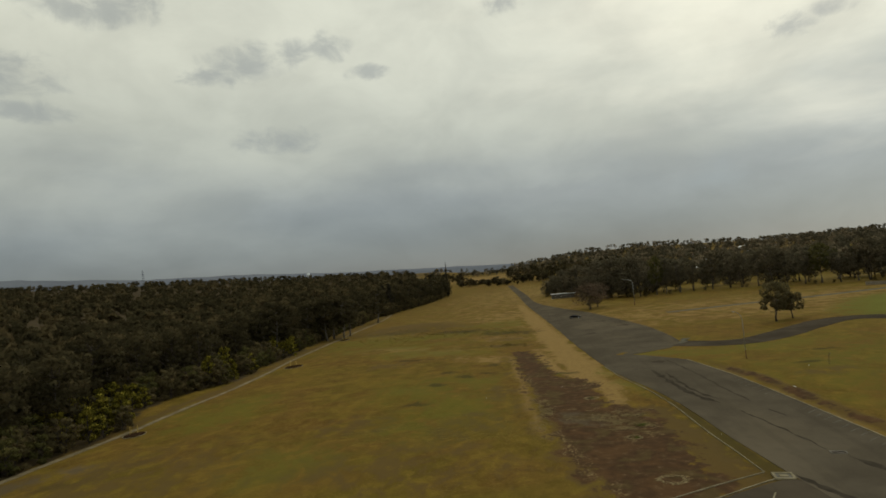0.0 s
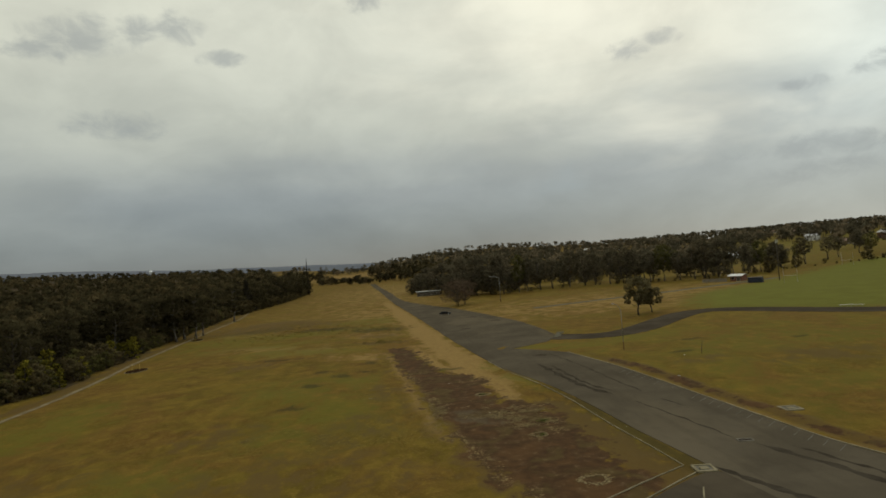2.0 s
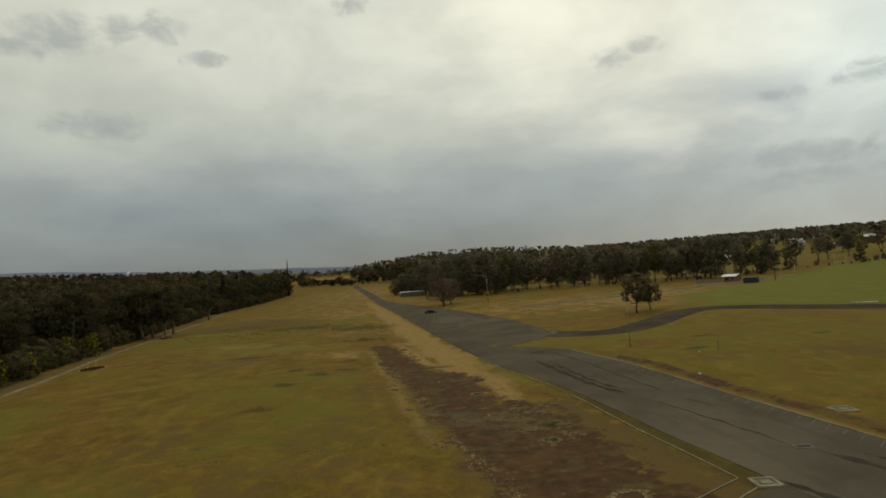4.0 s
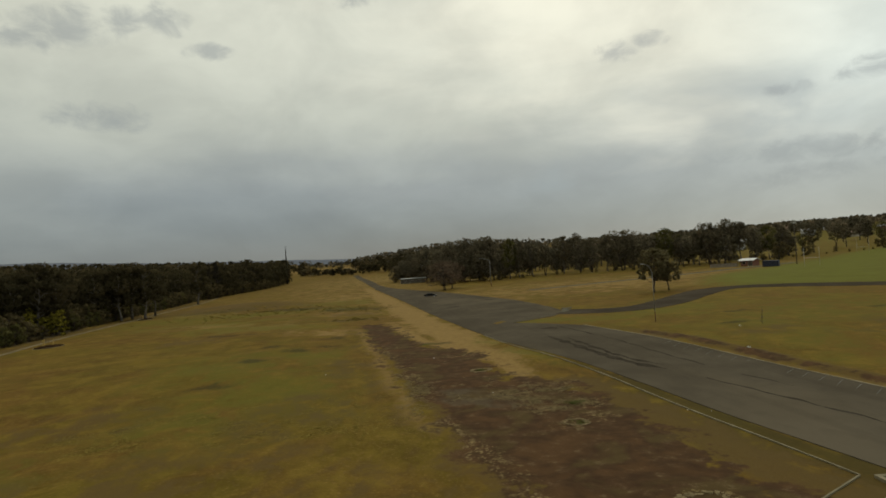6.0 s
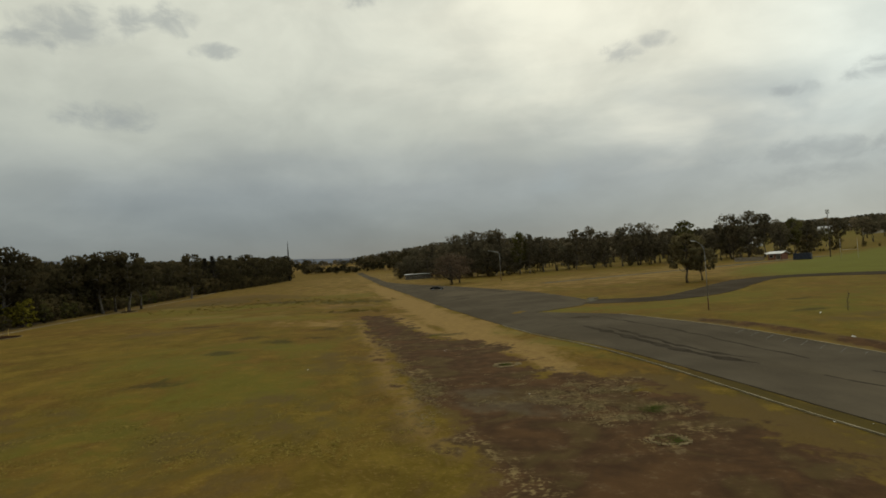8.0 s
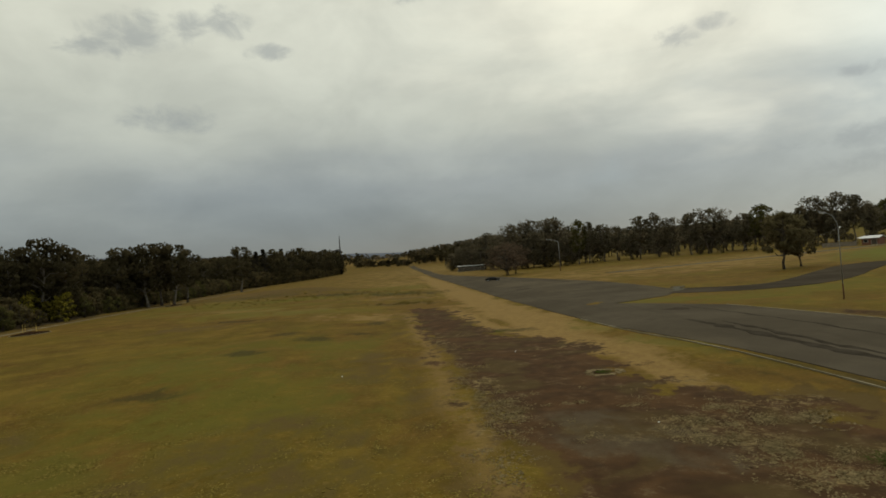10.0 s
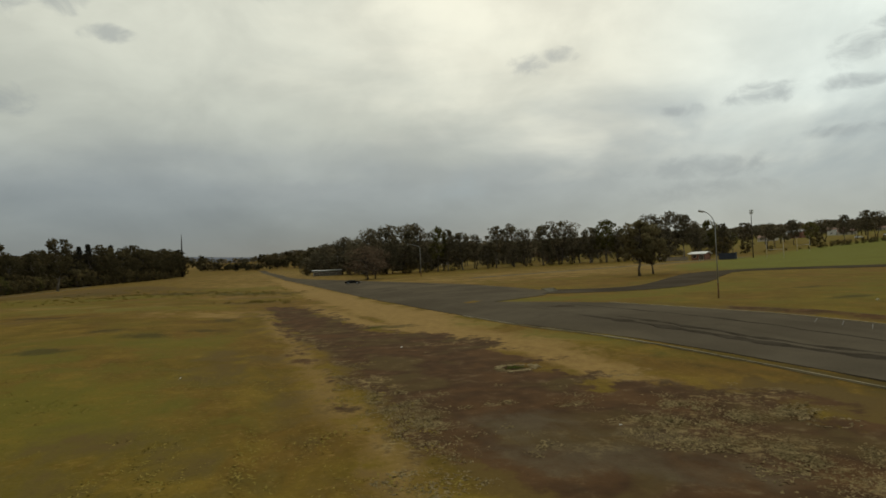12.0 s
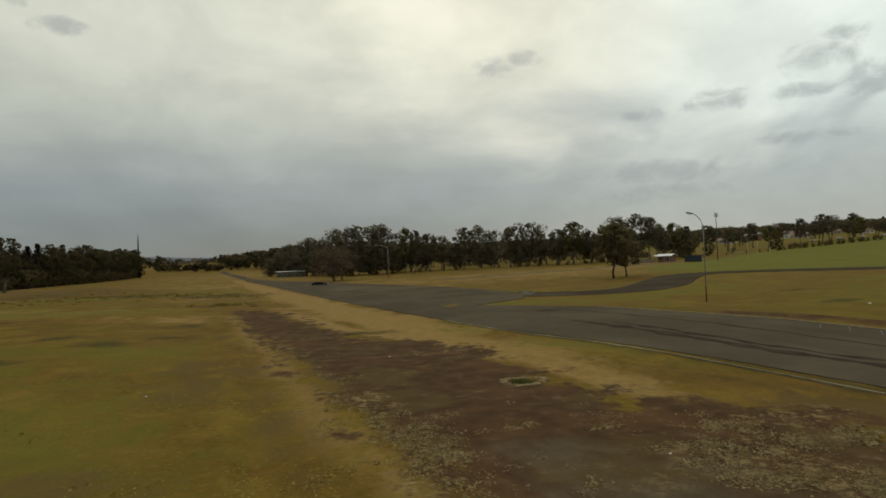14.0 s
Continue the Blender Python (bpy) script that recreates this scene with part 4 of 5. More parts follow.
SHRUBS = [
    make_tree("wattle_shrub", 5.5, 2.7, 0.08, 20, 50, "leaf_wattle", "bark", 0.33, 31, "yellow-flowering wattle shrub beside the footpath", "shrub", stems=2, conic=True),
    make_tree("wattle_shrub", 7.5, 3.2, 0.10, 22, 50, "leaf_wattle", "bark", 0.38, 32, "tall wattle shrub with yellow-green tips", "shrub", stems=2, conic=True),
    make_tree("shrub", 6.5, 3.4, 0.06, 22, 50, "leaf_shrub", "bark", 0.38, 33, "rounded grey-green bush at the forest edge", "shrub", stems=3),
    make_tree("shrub", 8.5, 3.6, 0.08, 24, 50, "leaf_shrub", "bark", 0.43, 34, "dense dark bush at the forest edge", "shrub", stems=2),
    make_tree("shrub", 7.0, 3.0, 0.06, 22, 50, "leaf_green", "bark", 0.38, 35, "olive green bush at the forest edge", "shrub", stems=3),
]


def plant_left_forest():
    rng = random.Random(4)
    # bushes along the front
    y = -60.0
    while y < 330:
        for row in range(3):
            x = float(edge_x(y)) - 1.4 - row * 3.6 + rng.uniform(-1.2, 0.5)
            wattle = 10 < y < 40 or 66 < y < 100 or 120 < y < 135
            kinds = SHRUBS[:2] if wattle and rng.random() < (0.92 if y < 40 else 0.6) else SHRUBS[2:]
            s = rng.uniform(0.55, 0.85) * (0.85, 1.0, 1.1)[row] * (1.15 if kinds[0] is SHRUBS[0] else 1.0)
            tagged(put(rng.choice(kinds), x, y + rng.uniform(-1.5, 1.5), s, rng.uniform(0, 6.28)), group="bushes along the forest edge")
        y += rng.uniform(3.6, 5.0) * (1 + max(0, y) / 700)
    # tall trees behind
    y = -60.0
    while y < 420:
        step = rng.uniform(6.5, 9.5) * (1 + max(0, y) / 400)
        for row in range(3):
            x = float(edge_x(y)) - (14.0 if y > 24 else 7.5) - row * 7.5 + rng.uniform(-2.5, 2.5)
            s = rng.uniform(0.6, 0.82) if y < 260 else rng.uniform(0.72, 0.98)
            tagged(put(rng.choice(FOREST_GUMS), x, y + rng.uniform(-3, 3), s, rng.uniform(0, 6.28)), group="trees of the forest")
        y += step
    # a few groups that stand above the rest
    for bearing, far, tall in ((-35.0, 170, 0.92), (-33.6, 178, 0.9), (-32.2, 172, 0.93), (-30.6, 176, 0.86), (-27.0, 208, 0.88), (-26.0, 214, 0.95), (-25.0, 208, 0.92), (-24.0, 216, 0.96), (-23.0, 212, 0.92), (-22.0, 222, 0.9), (-17.6, 300, 1.02)):
        a = radians(bearing)
        tagged(put(FOREST_GUMS[int(far) % 4], 3 + far * math.sin(a), -15 + far * math.cos(a), tall, far), group="trees of the forest")
    y = 330.0
    while y < 645:
        for row in range(2):
            x = float(edge_x(y)) - 2.5 - row * 7 + rng.uniform(-1.5, 1.5)
            s = rng.choice((0.65, 0.78, 0.86, 1.0)) * rng.uniform(0.93, 1.07) * (1.0 + 0.25 * (y - 330) / 315)
            tagged(put(rng.choice(CASUARINAS + FOREST_GUMS + FOREST_GUMS[:2]) if row == 0 else rng.choice(CASUARINAS + FOREST_GUMS), x, y + rng.uniform(-2, 2), s, rng.uniform(0, 6.28)), group="stand of casuarinas")
        tagged(put(SHRUBS[3], float(edge_x(y)) + rng.uniform(-1.0, 1.0), y, rng.uniform(0.7, 1.1), rng.uniform(0, 6.28)), group="bushes along the forest edge")
        y += rng.uniform(6, 9)


plant_left_forest()


def woods(name, spots, mat, clumps, cards, size, seed, label, trunk=True, low=0.35):
    """Far trees that nobody could count, as one piece: ragged domed crowns over short trunks."""
    rng = np.random.RandomState(seed)
    allv, allf, alln, tones, base = [], [], [], [], 0
    tv, tf = [], []
    for x, y, h, spread in spots:
        z = at_land(x, y)
        u = rng.uniform(0, 1, clumps) ** 0.8
        ang = rng.uniform(0, math.tau, clumps)
        reach = spread * np.sqrt(np.clip(1 - u ** 2 * 0.92, 0.03, 1)) * rng.uniform(0.35, 0.95, clumps)
        c = np.stack([x + reach * np.cos(ang), y + reach * np.sin(ang), z + h * (low + (0.94 - low) * u)], 1)
        v, f, n = leaf_cards(c, spread * rng.uniform(0.26, 0.46, clumps), cards, size, rng, 0.7, 3, 0.5, (x, y, z + h * low))
        alln.append(n)
        allv.append(v)
        allf.append(f + base)
        tones.append(np.full(len(v), rng.uniform(0.02, 1.0)))
        base += len(v)
        if trunk:
            k = len(tv)
            r = 0.2 + h * 0.008
            for zz, rr in ((z - 0.5, r), (z + h * 0.75, r * 0.3)):
                tv += [(x - rr, y - rr, zz), (x + rr, y - rr, zz), (x + rr, y + rr, zz), (x - rr, y + rr, zz)]
            tf += [(k + j, k + (j + 1) % 4, k + 4 + (j + 1) % 4, k + 4 + j) for j in range(4)]
    root = thing(name, Matrix.Identity(4), label, "woodland", kind="stuff")
    me = fast_mesh("crowns", np.concatenate(allv), np.concatenate(allf), mat, np.concatenate(alln))
    me.attributes.new("tone", "FLOAT", "POINT").data.foreach_set("value", np.concatenate(tones).astype(np.float32))
    link("crowns", me, root)["kind"] = "stuff"
    if trunk:
        link("trunks", mesh_from("trunks", tv, tf, "bark"), root)["kind"] = "stuff"
    return root


def forest_spots(seed, n):
    rng = np.random.RandomState(seed)
    out = []
    while len(out) < n:
        r = 60 + 1500 * rng.uniform() ** 1.6
        y = rng.uniform(-90, 900)
        x = float(edge_x(min(y, 640))) - 34 - r
        if y > 660 and x > -160:
            continue
        if -1100 < x < -520 and 480 < y < 720 and rng.uniform() < 0.75:
            continue
        out.append((x, y, rng.uniform(12, 18) + (2.5 if y > 300 else 0), rng.uniform(4.5, 6.5)))
    return out


def near_spots(seed):
    rng = np.random.RandomState(seed)
    out = []
    for y in np.arange(-70, 420, 8.5):
        for row in range(12):
            x = float(edge_x(y)) - 36 - row * 8.0 + rng.uniform(-3, 3)
            h = rng.uniform(10, 15.5) if y < 260 else rng.uniform(11, 17.5)
            out.append((x, y + rng.uniform(-3, 3), h, rng.uniform(3.8, 5.6) * (0.8 + h / 70)))
    return out


woods("forest", near_spots(41), "leaf_forest", 12, 36, 0.85, 42, "dense dark eucalypt forest canopy")
woods("forest", forest_spots(43, 1500), "leaf_forest", 9, 12, 1.8, 44, "far dark eucalypt forest stretching to the horizon", False)



def far_spots(seed, n):
    rng = np.random.RandomState(seed)
    out = []
    while len(out) < n:
        az, r = radians(rng.uniform(-72, -11.5)), rng.uniform(750, 2300)
        out.append((r * math.sin(az), r * math.cos(az), rng.uniform(12, 18), rng.uniform(6, 9)))
    return out


woods("forest", far_spots(45, 2200), "leaf_forest", 7, 9, 2.8, 46, "distant dark forest canopy under the hazy hills", False)


BELT_WEST = [
    (21, 437, 15.5, 4.2), (27, 422, 20.3, 5.4), (36, 398, 23.1, 7.6), (44, 372, 20.7, 5.8), (49, 347, 24.9, 6.0), (55, 332, 25.5, 6.6),
    (64, 325, 25.3, 6.6), (71, 318, 25.2, 5.0), (81, 319, 23.3, 4.0), (87, 320, 21.9, 3.4), (96, 322, 20.0, 5.2), (104, 321, 18.7, 3.4),
]
BELT_EAST = [
    (115, 320, 22.6, 4.7), (125, 318, 23.0, 5.2), (130, 313, 20.3, 3.4), (137, 305, 21.1, 4.6), (143, 297, 22.8, 6.0), (148, 292, 19.5, 3.4),
    (155, 286, 18.0, 4.8), (161, 280, 20.9, 5.6), (168, 274, 15.8, 4.7), (174, 268, 17.8, 3.6), (178, 264, 22.0, 4.6), (183, 259, 22.3, 5.6),
    (191, 258, 20.8, 4.6), (204, 264, 17.3, 3.2), (215, 269, 17.8, 3.8), (225, 274, 16.2, 3.0),
]
RIDGE = [
    (278, 328, 11.1, 2.6), (262, 295, 16.5, 4.2), (286, 308, 15.2, 4.0), (303, 319, 13.6, 3.2), (321, 323, 15.9, 4.2), (309, 299, 13.6, 3.7),
    (344, 321, 14.3, 5.0), (336, 300, 15.9, 3.7), (363, 315, 11.2, 3.5), (336, 284, 17.4, 4.0), (362, 300, 16.1, 4.2), (357, 283, 12.9, 3.7),
    (348, 269, 13.5, 3.9), (377, 281, 11.5, 4.6), (364, 265, 11.3, 3.6),
]


def put_sized(proto, size, x, y, height, spread, turn):
    """The prototype or a copy of it, stretched to a height and crown radius; size: those of the prototype."""
    ob = put(proto, x, y, 1.0, turn)
    ob.scale = (spread / size[1], spread / size[1], height / size[0])
    return ob


GUM_SIZES = [(19.8, 7.0), (21.8, 9.0), (18.8, 6.0), (20.8, 7.9), (17.8, 6.8), (20.8, 7.2)]


def plant_right_band():
    rng = random.Random(8)

    def gum(kinds, x, y, h, w, group):
        k = rng.choice(kinds)
        return tagged(put_sized(GUMS[k], GUM_SIZES[k], x, y, h, w, rng.uniform(0, 6.28)), group=group)

    for row, spots in enumerate((BELT_WEST, BELT_EAST)):
        for x, y, h, w in spots:
            dense = row == 0 and x < 80
            gum((1, 3) if dense else (0, 2, 4, 5, 3), x, y, h, w * (1.55 if dense else 1.42), "belt of gum trees across the field")
            out = math.hypot(x, y)
            for k in range(3 if dense else 2):
                back, side = rng.uniform(10, 46), rng.uniform(-7, 7)
                px, py = x * (1 + back / out) + side * y / out, y * (1 + back / out) - side * x / out
                gum((1, 3) if dense else (0, 1, 2, 3), px, py, min(h * 0.8, rng.uniform(11.5, 16.5)), rng.uniform(4.6, 6.6), "belt of gum trees across the field")
            if dense or rng.random() < 0.6:
                tagged(put(rng.choice(SHRUBS[2:4]), x + rng.uniform(-5, 5) - 2, y + rng.uniform(-3, 3) - 3, rng.uniform(0.4, 0.75) if dense else rng.uniform(0.25, 0.42), rng.uniform(0, 6.28), -0.2), group="low scrub under the gum trees")
    for x, y, h, w in RIDGE:
        gum((0, 2, 4, 5), x, y, h, w * 1.35, "scattered paddock trees")
    # round bushy trees and the low hedge along the edge of the pitch
    for x, y, k in ((211, 254, 1.05), (239, 271, 0.86), (277, 262, 0.95), (230, 286, 0.34), (262, 279, 0.36), (296, 268, 0.36)):
        tagged(put(SHRUBS[3], x, y, k, rng.uniform(0, 6.28)), group="round bushy trees by the pitch")
    hedge = spline([(188, 268), (216, 271), (248, 268), (282, 262), (330, 256), (372, 246)], 3.2)
    for x, y in hedge:
        if x < 276 and rng.random() < 0.55:
            continue
        low = 0.15 if x < 285 else 0.3
        tagged(put(SHRUBS[3], x + rng.uniform(-1, 1), y + rng.uniform(-1.2, 1.2), low * rng.uniform(0.8, 1.3), rng.uniform(0, 6.28), -0.2), group="hedge along the ridge")


plant_right_band()


def hill_spots(seed, n):
    rng = np.random.RandomState(seed)
    out = []
    while len(out) < n:
        az = radians(rng.uniform(-10, 62))
        r = rng.uniform(430, 1700) if rng.uniform() < 0.75 else rng.uniform(1500, 2300)
        x, y = r * math.sin(az), r * math.cos(az)
        if az < radians(6) and r < 1120:
            continue
        if radians(-9) < az < radians(-2) and (r < 1480 or rng.uniform() < 0.5):
            continue
        if math.degrees(az) > 30 and rng.uniform() < (0.92 if r < 760 else 0.35):
            continue
        if noise.noise(Vector((x * 0.006, y * 0.006, 3))) < -0.12:
            continue
        out.append((x, y, rng.uniform(11, 16.5), rng.uniform(5, 8)))
    return out


woods("hillside_trees", hill_spots(51, 2400), "leaf", 8, 11, 1.9, 52, "dark trees scattered over the far rising hillside", low=0.24)

def treeline(seed):
    rng = np.random.RandomState(seed)
    out = []
    for x in np.arange(-125, 84, 3.0):
        if -34 < x < -24 or rng.uniform() < (0.5 if -105 < x < -34 else 0.05):
            continue
        tall = rng.choice((11, 14, 17, 20)) * rng.uniform(0.9, 1.15) * (0.62 if -105 < x < -34 else 1.0)
        out.append((x + rng.uniform(-4, 4), 880 + rng.uniform(-60, 60) - 0.6 * x, tall, rng.uniform(4.4, 7.4)))
    out += [(x + rng.uniform(-4, 4), 1060 + rng.uniform(-20, 50) - 0.8 * x, rng.uniform(14, 22), rng.uniform(6, 9)) for x in np.arange(-230, 150, 6.0) if not -140 < x < -44]
    return out


woods("treeline", treeline(55), "leaf_forest", 14, 26, 1.3, 56, "irregular dark line of trees across the far field", low=0.14)

# the pair on the grass
PAIR_A = make_tree("paddock_tree", 12.0, 4.5, 0.32, 26, 85, "leaf_olive", "bark", 0.42, 61, "rounded dark gum tree standing alone on grass")
put(PAIR_A, 77.1, 116.9, 1.0, 0.4)
PAIR_B = make_tree("paddock_tree", 8.0, 3.6, 0.36, 18, 85, "leaf_olive", "bark", 0.38, 62, "smaller spreading gum tree beside a taller one")
put(PAIR_B, 83.5, 121.5, 1.0, 1.2)
BROWN = make_tree("brown_tree", 11.0, 5.0, 0.22, 34, 58, "leaf_brown", "bark", 0.24, 63, "nearly leafless brown twiggy tree beside the hardstand", stems=2)
tagged(put_sized(BROWN, (11.0, 5.0), 33.5, 250, 13.5, 9.0, 0.4), group="brown twiggy trees")
tagged(put_sized(BROWN, (11.0, 5.0), 38.5, 262, 12.5, 7.5, 2.2), group="brown twiggy trees")
sapling = make_bare_tree(3.3, 0.4, 64, "young leafless tree near the road")
sapling.matrix_world = Matrix.Translation((58.5, 42.0, at_land(58.5, 42.0)))


# ---------------------------------------------------------------- lamps, poles and masts
def street_lamp(x, y, height, turn, label, arms=1, reach=1.5, thick=1.0):
    root = thing("street_lamp", Matrix.Translation((x, y, at_land(x, y))) @ Matrix.Rotation(turn, 4, "Z"), label, "street lamp", "street lamps")
    part("base", tube([(0, 0, -0.3), (0, 0, 1.7), (0, 0, 1.75)], [0.085 * thick, 0.08 * thick, 0.056 * thick], 10), "rust_brown", root, "rusty brown pole base", True)
    part("pole", tube([(0, 0, 1.7), (0, 0, height * 0.6), (0, 0, height - 2.0)], [0.056 * thick, 0.05 * thick, 0.044 * thick], 10), "steel", root, smooth=True)
    for k in range(arms):
        s = -1 if k == 0 else 1
        pts = [(s * reach * (1 - math.cos(a)), 0, height - 2.0 + 1.9 * math.sin(a)) for a in np.linspace(0, 1.35, 8)]
        part("arm", tube(pts, [thick * w for w in (0.052, 0.05, 0.048, 0.046, 0.044, 0.042, 0.04, 0.038)], 8), "steel", root, smooth=True)
        tip = Vector(pts[-1])
        tilt = Matrix.Rotation(s * radians(-12), 4, "Y")
        head = part("lantern", box((0.72, 0.28, 0.15), tip + Vector((s * 0.3, 0, 0.06)), 0.05, tilt), "steel", root)
        part("lens", box((0.46, 0.2, 0.08), tip + Vector((s * 0.36, 0, -0.02)), 0.02, tilt), "lens", head)
    return root


street_lamp(48.3, 55.5, 10.0, radians(-15), "tall galvanised street lamp with curved outreach arm")
street_lamp(56.4, 250.1, 14.0, radians(-8), "tall steel lamp pole with long arm beside trees", reach=6.0, thick=2.6)


def power_pole(x, y, height, label):
    root = thing("power_pole", Matrix.Translation((x, y, at_land(x, y))), label, "pole")
    part("pole", tube([(0, 0, -0.3), (0, 0, height * 0.5), (0, 0, height)], [0.2, 0.17, 0.12], 8), "rust", root, smooth=True)
    part("crossarm", box((2.4, 0.12, 0.14), (0, 0.14, height - 0.6), 0.02), "rust", root)
    for k in (-1.0, -0.4, 0.4, 1.0):
        part("insulator", tube([(k, 0.14, height - 0.52), (k, 0.14, height - 0.3)], [0.05, 0.035], 6), "lens", root)


power_pole(32.5, 385, 12.5, "weathered timber power pole with crossarm")

mast = thing("radio_mast", Matrix.Translation((-96.0, 628, at_land(-96.0, 628))), "tall thin dark mast rising beside the trees", "mast")
part("shaft", tube([(0, 0, -0.5), (0, 0, 20), (0, 0, 34), (0, 0, 41)], [1.1, 0.8, 0.45, 0.15], 10), "leaf_casuarina", mast, smooth=True)
put(CASUARINAS[0], -98.5, 630, 1.25, 0.3)
put(CASUARINAS[1], -96.5, 638, 1.1, 1.3)
part("collar", tube([(0, 0, 33.6), (0, 0, 34.3)], [0.62, 0.62], 10), "rust", mast)


def floodlight(x, y, height, label):
    root = thing("floodlight_tower", Matrix.Translation((x, y, at_land(x, y))), label, "floodlight")
    part("pole", tube([(0, 0, -0.3), (0, 0, height * 0.5), (0, 0, height)], [0.2, 0.16, 0.11], 8), "rust", root, smooth=True)
    part("crossbar", box((1.3, 0.12, 0.12), (0, 0, height - 0.3), 0.02), "steel", root)
    for dx, dz in ((-0.45, 0.2), (0.45, 0.2), (-0.45, -0.75), (0.45, -0.75)):
        lamp = part("floodlamp", box((0.55, 0.35, 0.6), (dx, -0.15, height + dz), 0.06), "rust", root)
        part("lens", box((0.45, 0.04, 0.48), (dx, -0.345, height + dz)), "lens", lamp)


floodlight(178.5, 197.7, 18.3, "tall floodlight tower over the sports field")


# ---------------------------------------------------------------- buildings
def gable_roof(w, d, rise, eave, z):
    bm = bmesh.new()
    pts = [(-w / 2 - eave, -d / 2 - eave, z), (w / 2 + eave, -d / 2 - eave, z), (w / 2 + eave, d / 2 + eave, z), (-w / 2 - eave, d / 2 + eave, z), (-w / 2 - eave, 0, z + rise), (w / 2 + eave, 0, z + rise)]
    lo = [bm.verts.new(p) for p in pts]
    hi = [bm.verts.new((p[0], p[1], p[2] + 0.18)) for p in pts]
    bm.faces.new((hi[0], hi[1], hi[5], hi[4]))
    bm.faces.new((hi[2], hi[3], hi[4], hi[5]))
    bm.faces.new((lo[0], lo[4], lo[5], lo[1]))
    bm.faces.new((lo[2], lo[5], lo[4], lo[3]))
    for a, b in ((0, 1), (1, 5), (5, 2), (2, 3), (3, 4), (4, 0)):
        bm.faces.new((lo[a], lo[b], hi[b], hi[a]))
    bmesh.ops.recalc_face_normals(bm, faces=bm.faces)
    return bm


def gable_walls(w, d, h, rise):
    bm = bmesh.new()
    prof = [(-d / 2, -0.6), (d / 2, -0.6), (d / 2, h), (0, h + rise * 0.97), (-d / 2, h)]
    a = [bm.verts.new((-w / 2, y, z)) for y, z in prof]
    b = [bm.verts.new((w / 2, y, z)) for y, z in prof]
    bm.faces.new(a[::-1])
    bm.faces.new(b)
    for i in range(5):
        j = (i + 1) % 5
        bm.faces.new((a[i], a[j], b[j], b[i]))
    bmesh.ops.recalc_face_normals(bm, faces=bm.faces)
    return bm


def building(name, x, y, w, d, h, rise, turn, wall, roof, label, openings, eave=0.5, group=""):
    """openings: (name, x along the front, sill, width, height)."""
    root = thing(name, Matrix.Translation((x, y, at_land(x, y))) @ Matrix.Rotation(radians(turn), 4, "Z"), label, "building", group)
    part("wall", gable_walls(w, d, h, rise), wall, root)
    part("roof", gable_roof(w, d, rise, eave, h), roof, root)
    for kind, ox, sill, ow, oh in openings:
        o = part(kind, box((ow, 0.08, oh), (ox, -d / 2 - 0.02, sill + oh / 2)), "glass" if kind == "window" else "rust", root)
        f = bmesh.new()
        for sx_, sz_, bw, bh in ((-ow / 2, 0, 0.1, oh + 0.1), (ow / 2, 0, 0.1, oh + 0.1), (0, oh / 2, ow, 0.1), (0, -oh / 2, ow, 0.1)):
            add_box(f, (bw, 0.12, bh), (ox + sx_, -d / 2 - 0.03, sill + oh / 2 + sz_))
        part("frame", f, "wall_pale", o)
    return root


club = building("clubhouse", 172.4, 221, 6.0, 4.8, 2.4, 0.9, -64, "brick", "white_metal", "small red brick clubhouse with a white metal roof", [("door", 1.5, 0, 2.0, 2.1), ("window", -1.5, 0.9, 1.6, 1.1)], 0.7)
part("awning", box((2.6, 3.4, 0.12), (-4.3, 0.6, 2.95), 0.02, Matrix.Rotation(radians(8), 4, "X")), "white_metal", club, "separate white awning roof")
for sx_ in (-5.3, -3.4):
    part("awning_post", box((0.12, 0.12, 2.9), (sx_, -0.7, 1.4), 0.01), "steel", club)
fence = thing("paling_fence", Matrix.Translation((164.8, 226.5, at_land(164.8, 226.5))) @ Matrix.Rotation(radians(-42), 4, "Z"), "weathered grey-brown paling fence beside the clubhouse", "fence")
for k in range(36):
    part("paling", box((0.3, 0.04, 1.7), (-7.6 + k * 0.33, 0, 0.9)), "wall_fence", fence)
for k in (-7.6, -3.8, 0.0, 3.8):
    part("post", box((0.12, 0.12, 2.0), (k, 0.08, 0.8)), "wall_fence", fence)
building("long_shed", 26.2, 392, 17.5, 4.2, 3.3, 0.25, -3, "wall_green", "white_metal", "long low olive shed with pale roof", [("door", -7.2 + 3.6 * i, 0, 2.8, 2.4) for i in range(5)], 0.6)


def container(x, y, turn):
    root = thing("shipping_container", Matrix.Translation((x, y, at_land(x, y))) @ Matrix.Rotation(radians(turn), 4, "Z"), "dark blue shipping container standing on grass", "container")
    part("body", box((6.06, 2.44, 2.5), (0, 0, 1.3), 0.02), "blue", root)
    for s in (-1, 1):
        for k in range(18):
            part("rib", box((0.14, 0.05, 2.25), (-2.8 + k * 0.33, s * 1.24, 1.3)), "blue", root)
    for sx_ in (-3.0, 3.0):
        for sy_ in (-1.2, 1.2):
            part("corner_post", box((0.14, 0.14, 2.6), (sx_, sy_, 1.3), 0.01), "blue", root)
    part("door", box((0.05, 2.2, 2.3), (3.05, 0, 1.3)), "blue", root)


container(167.3, 198.4, -48)


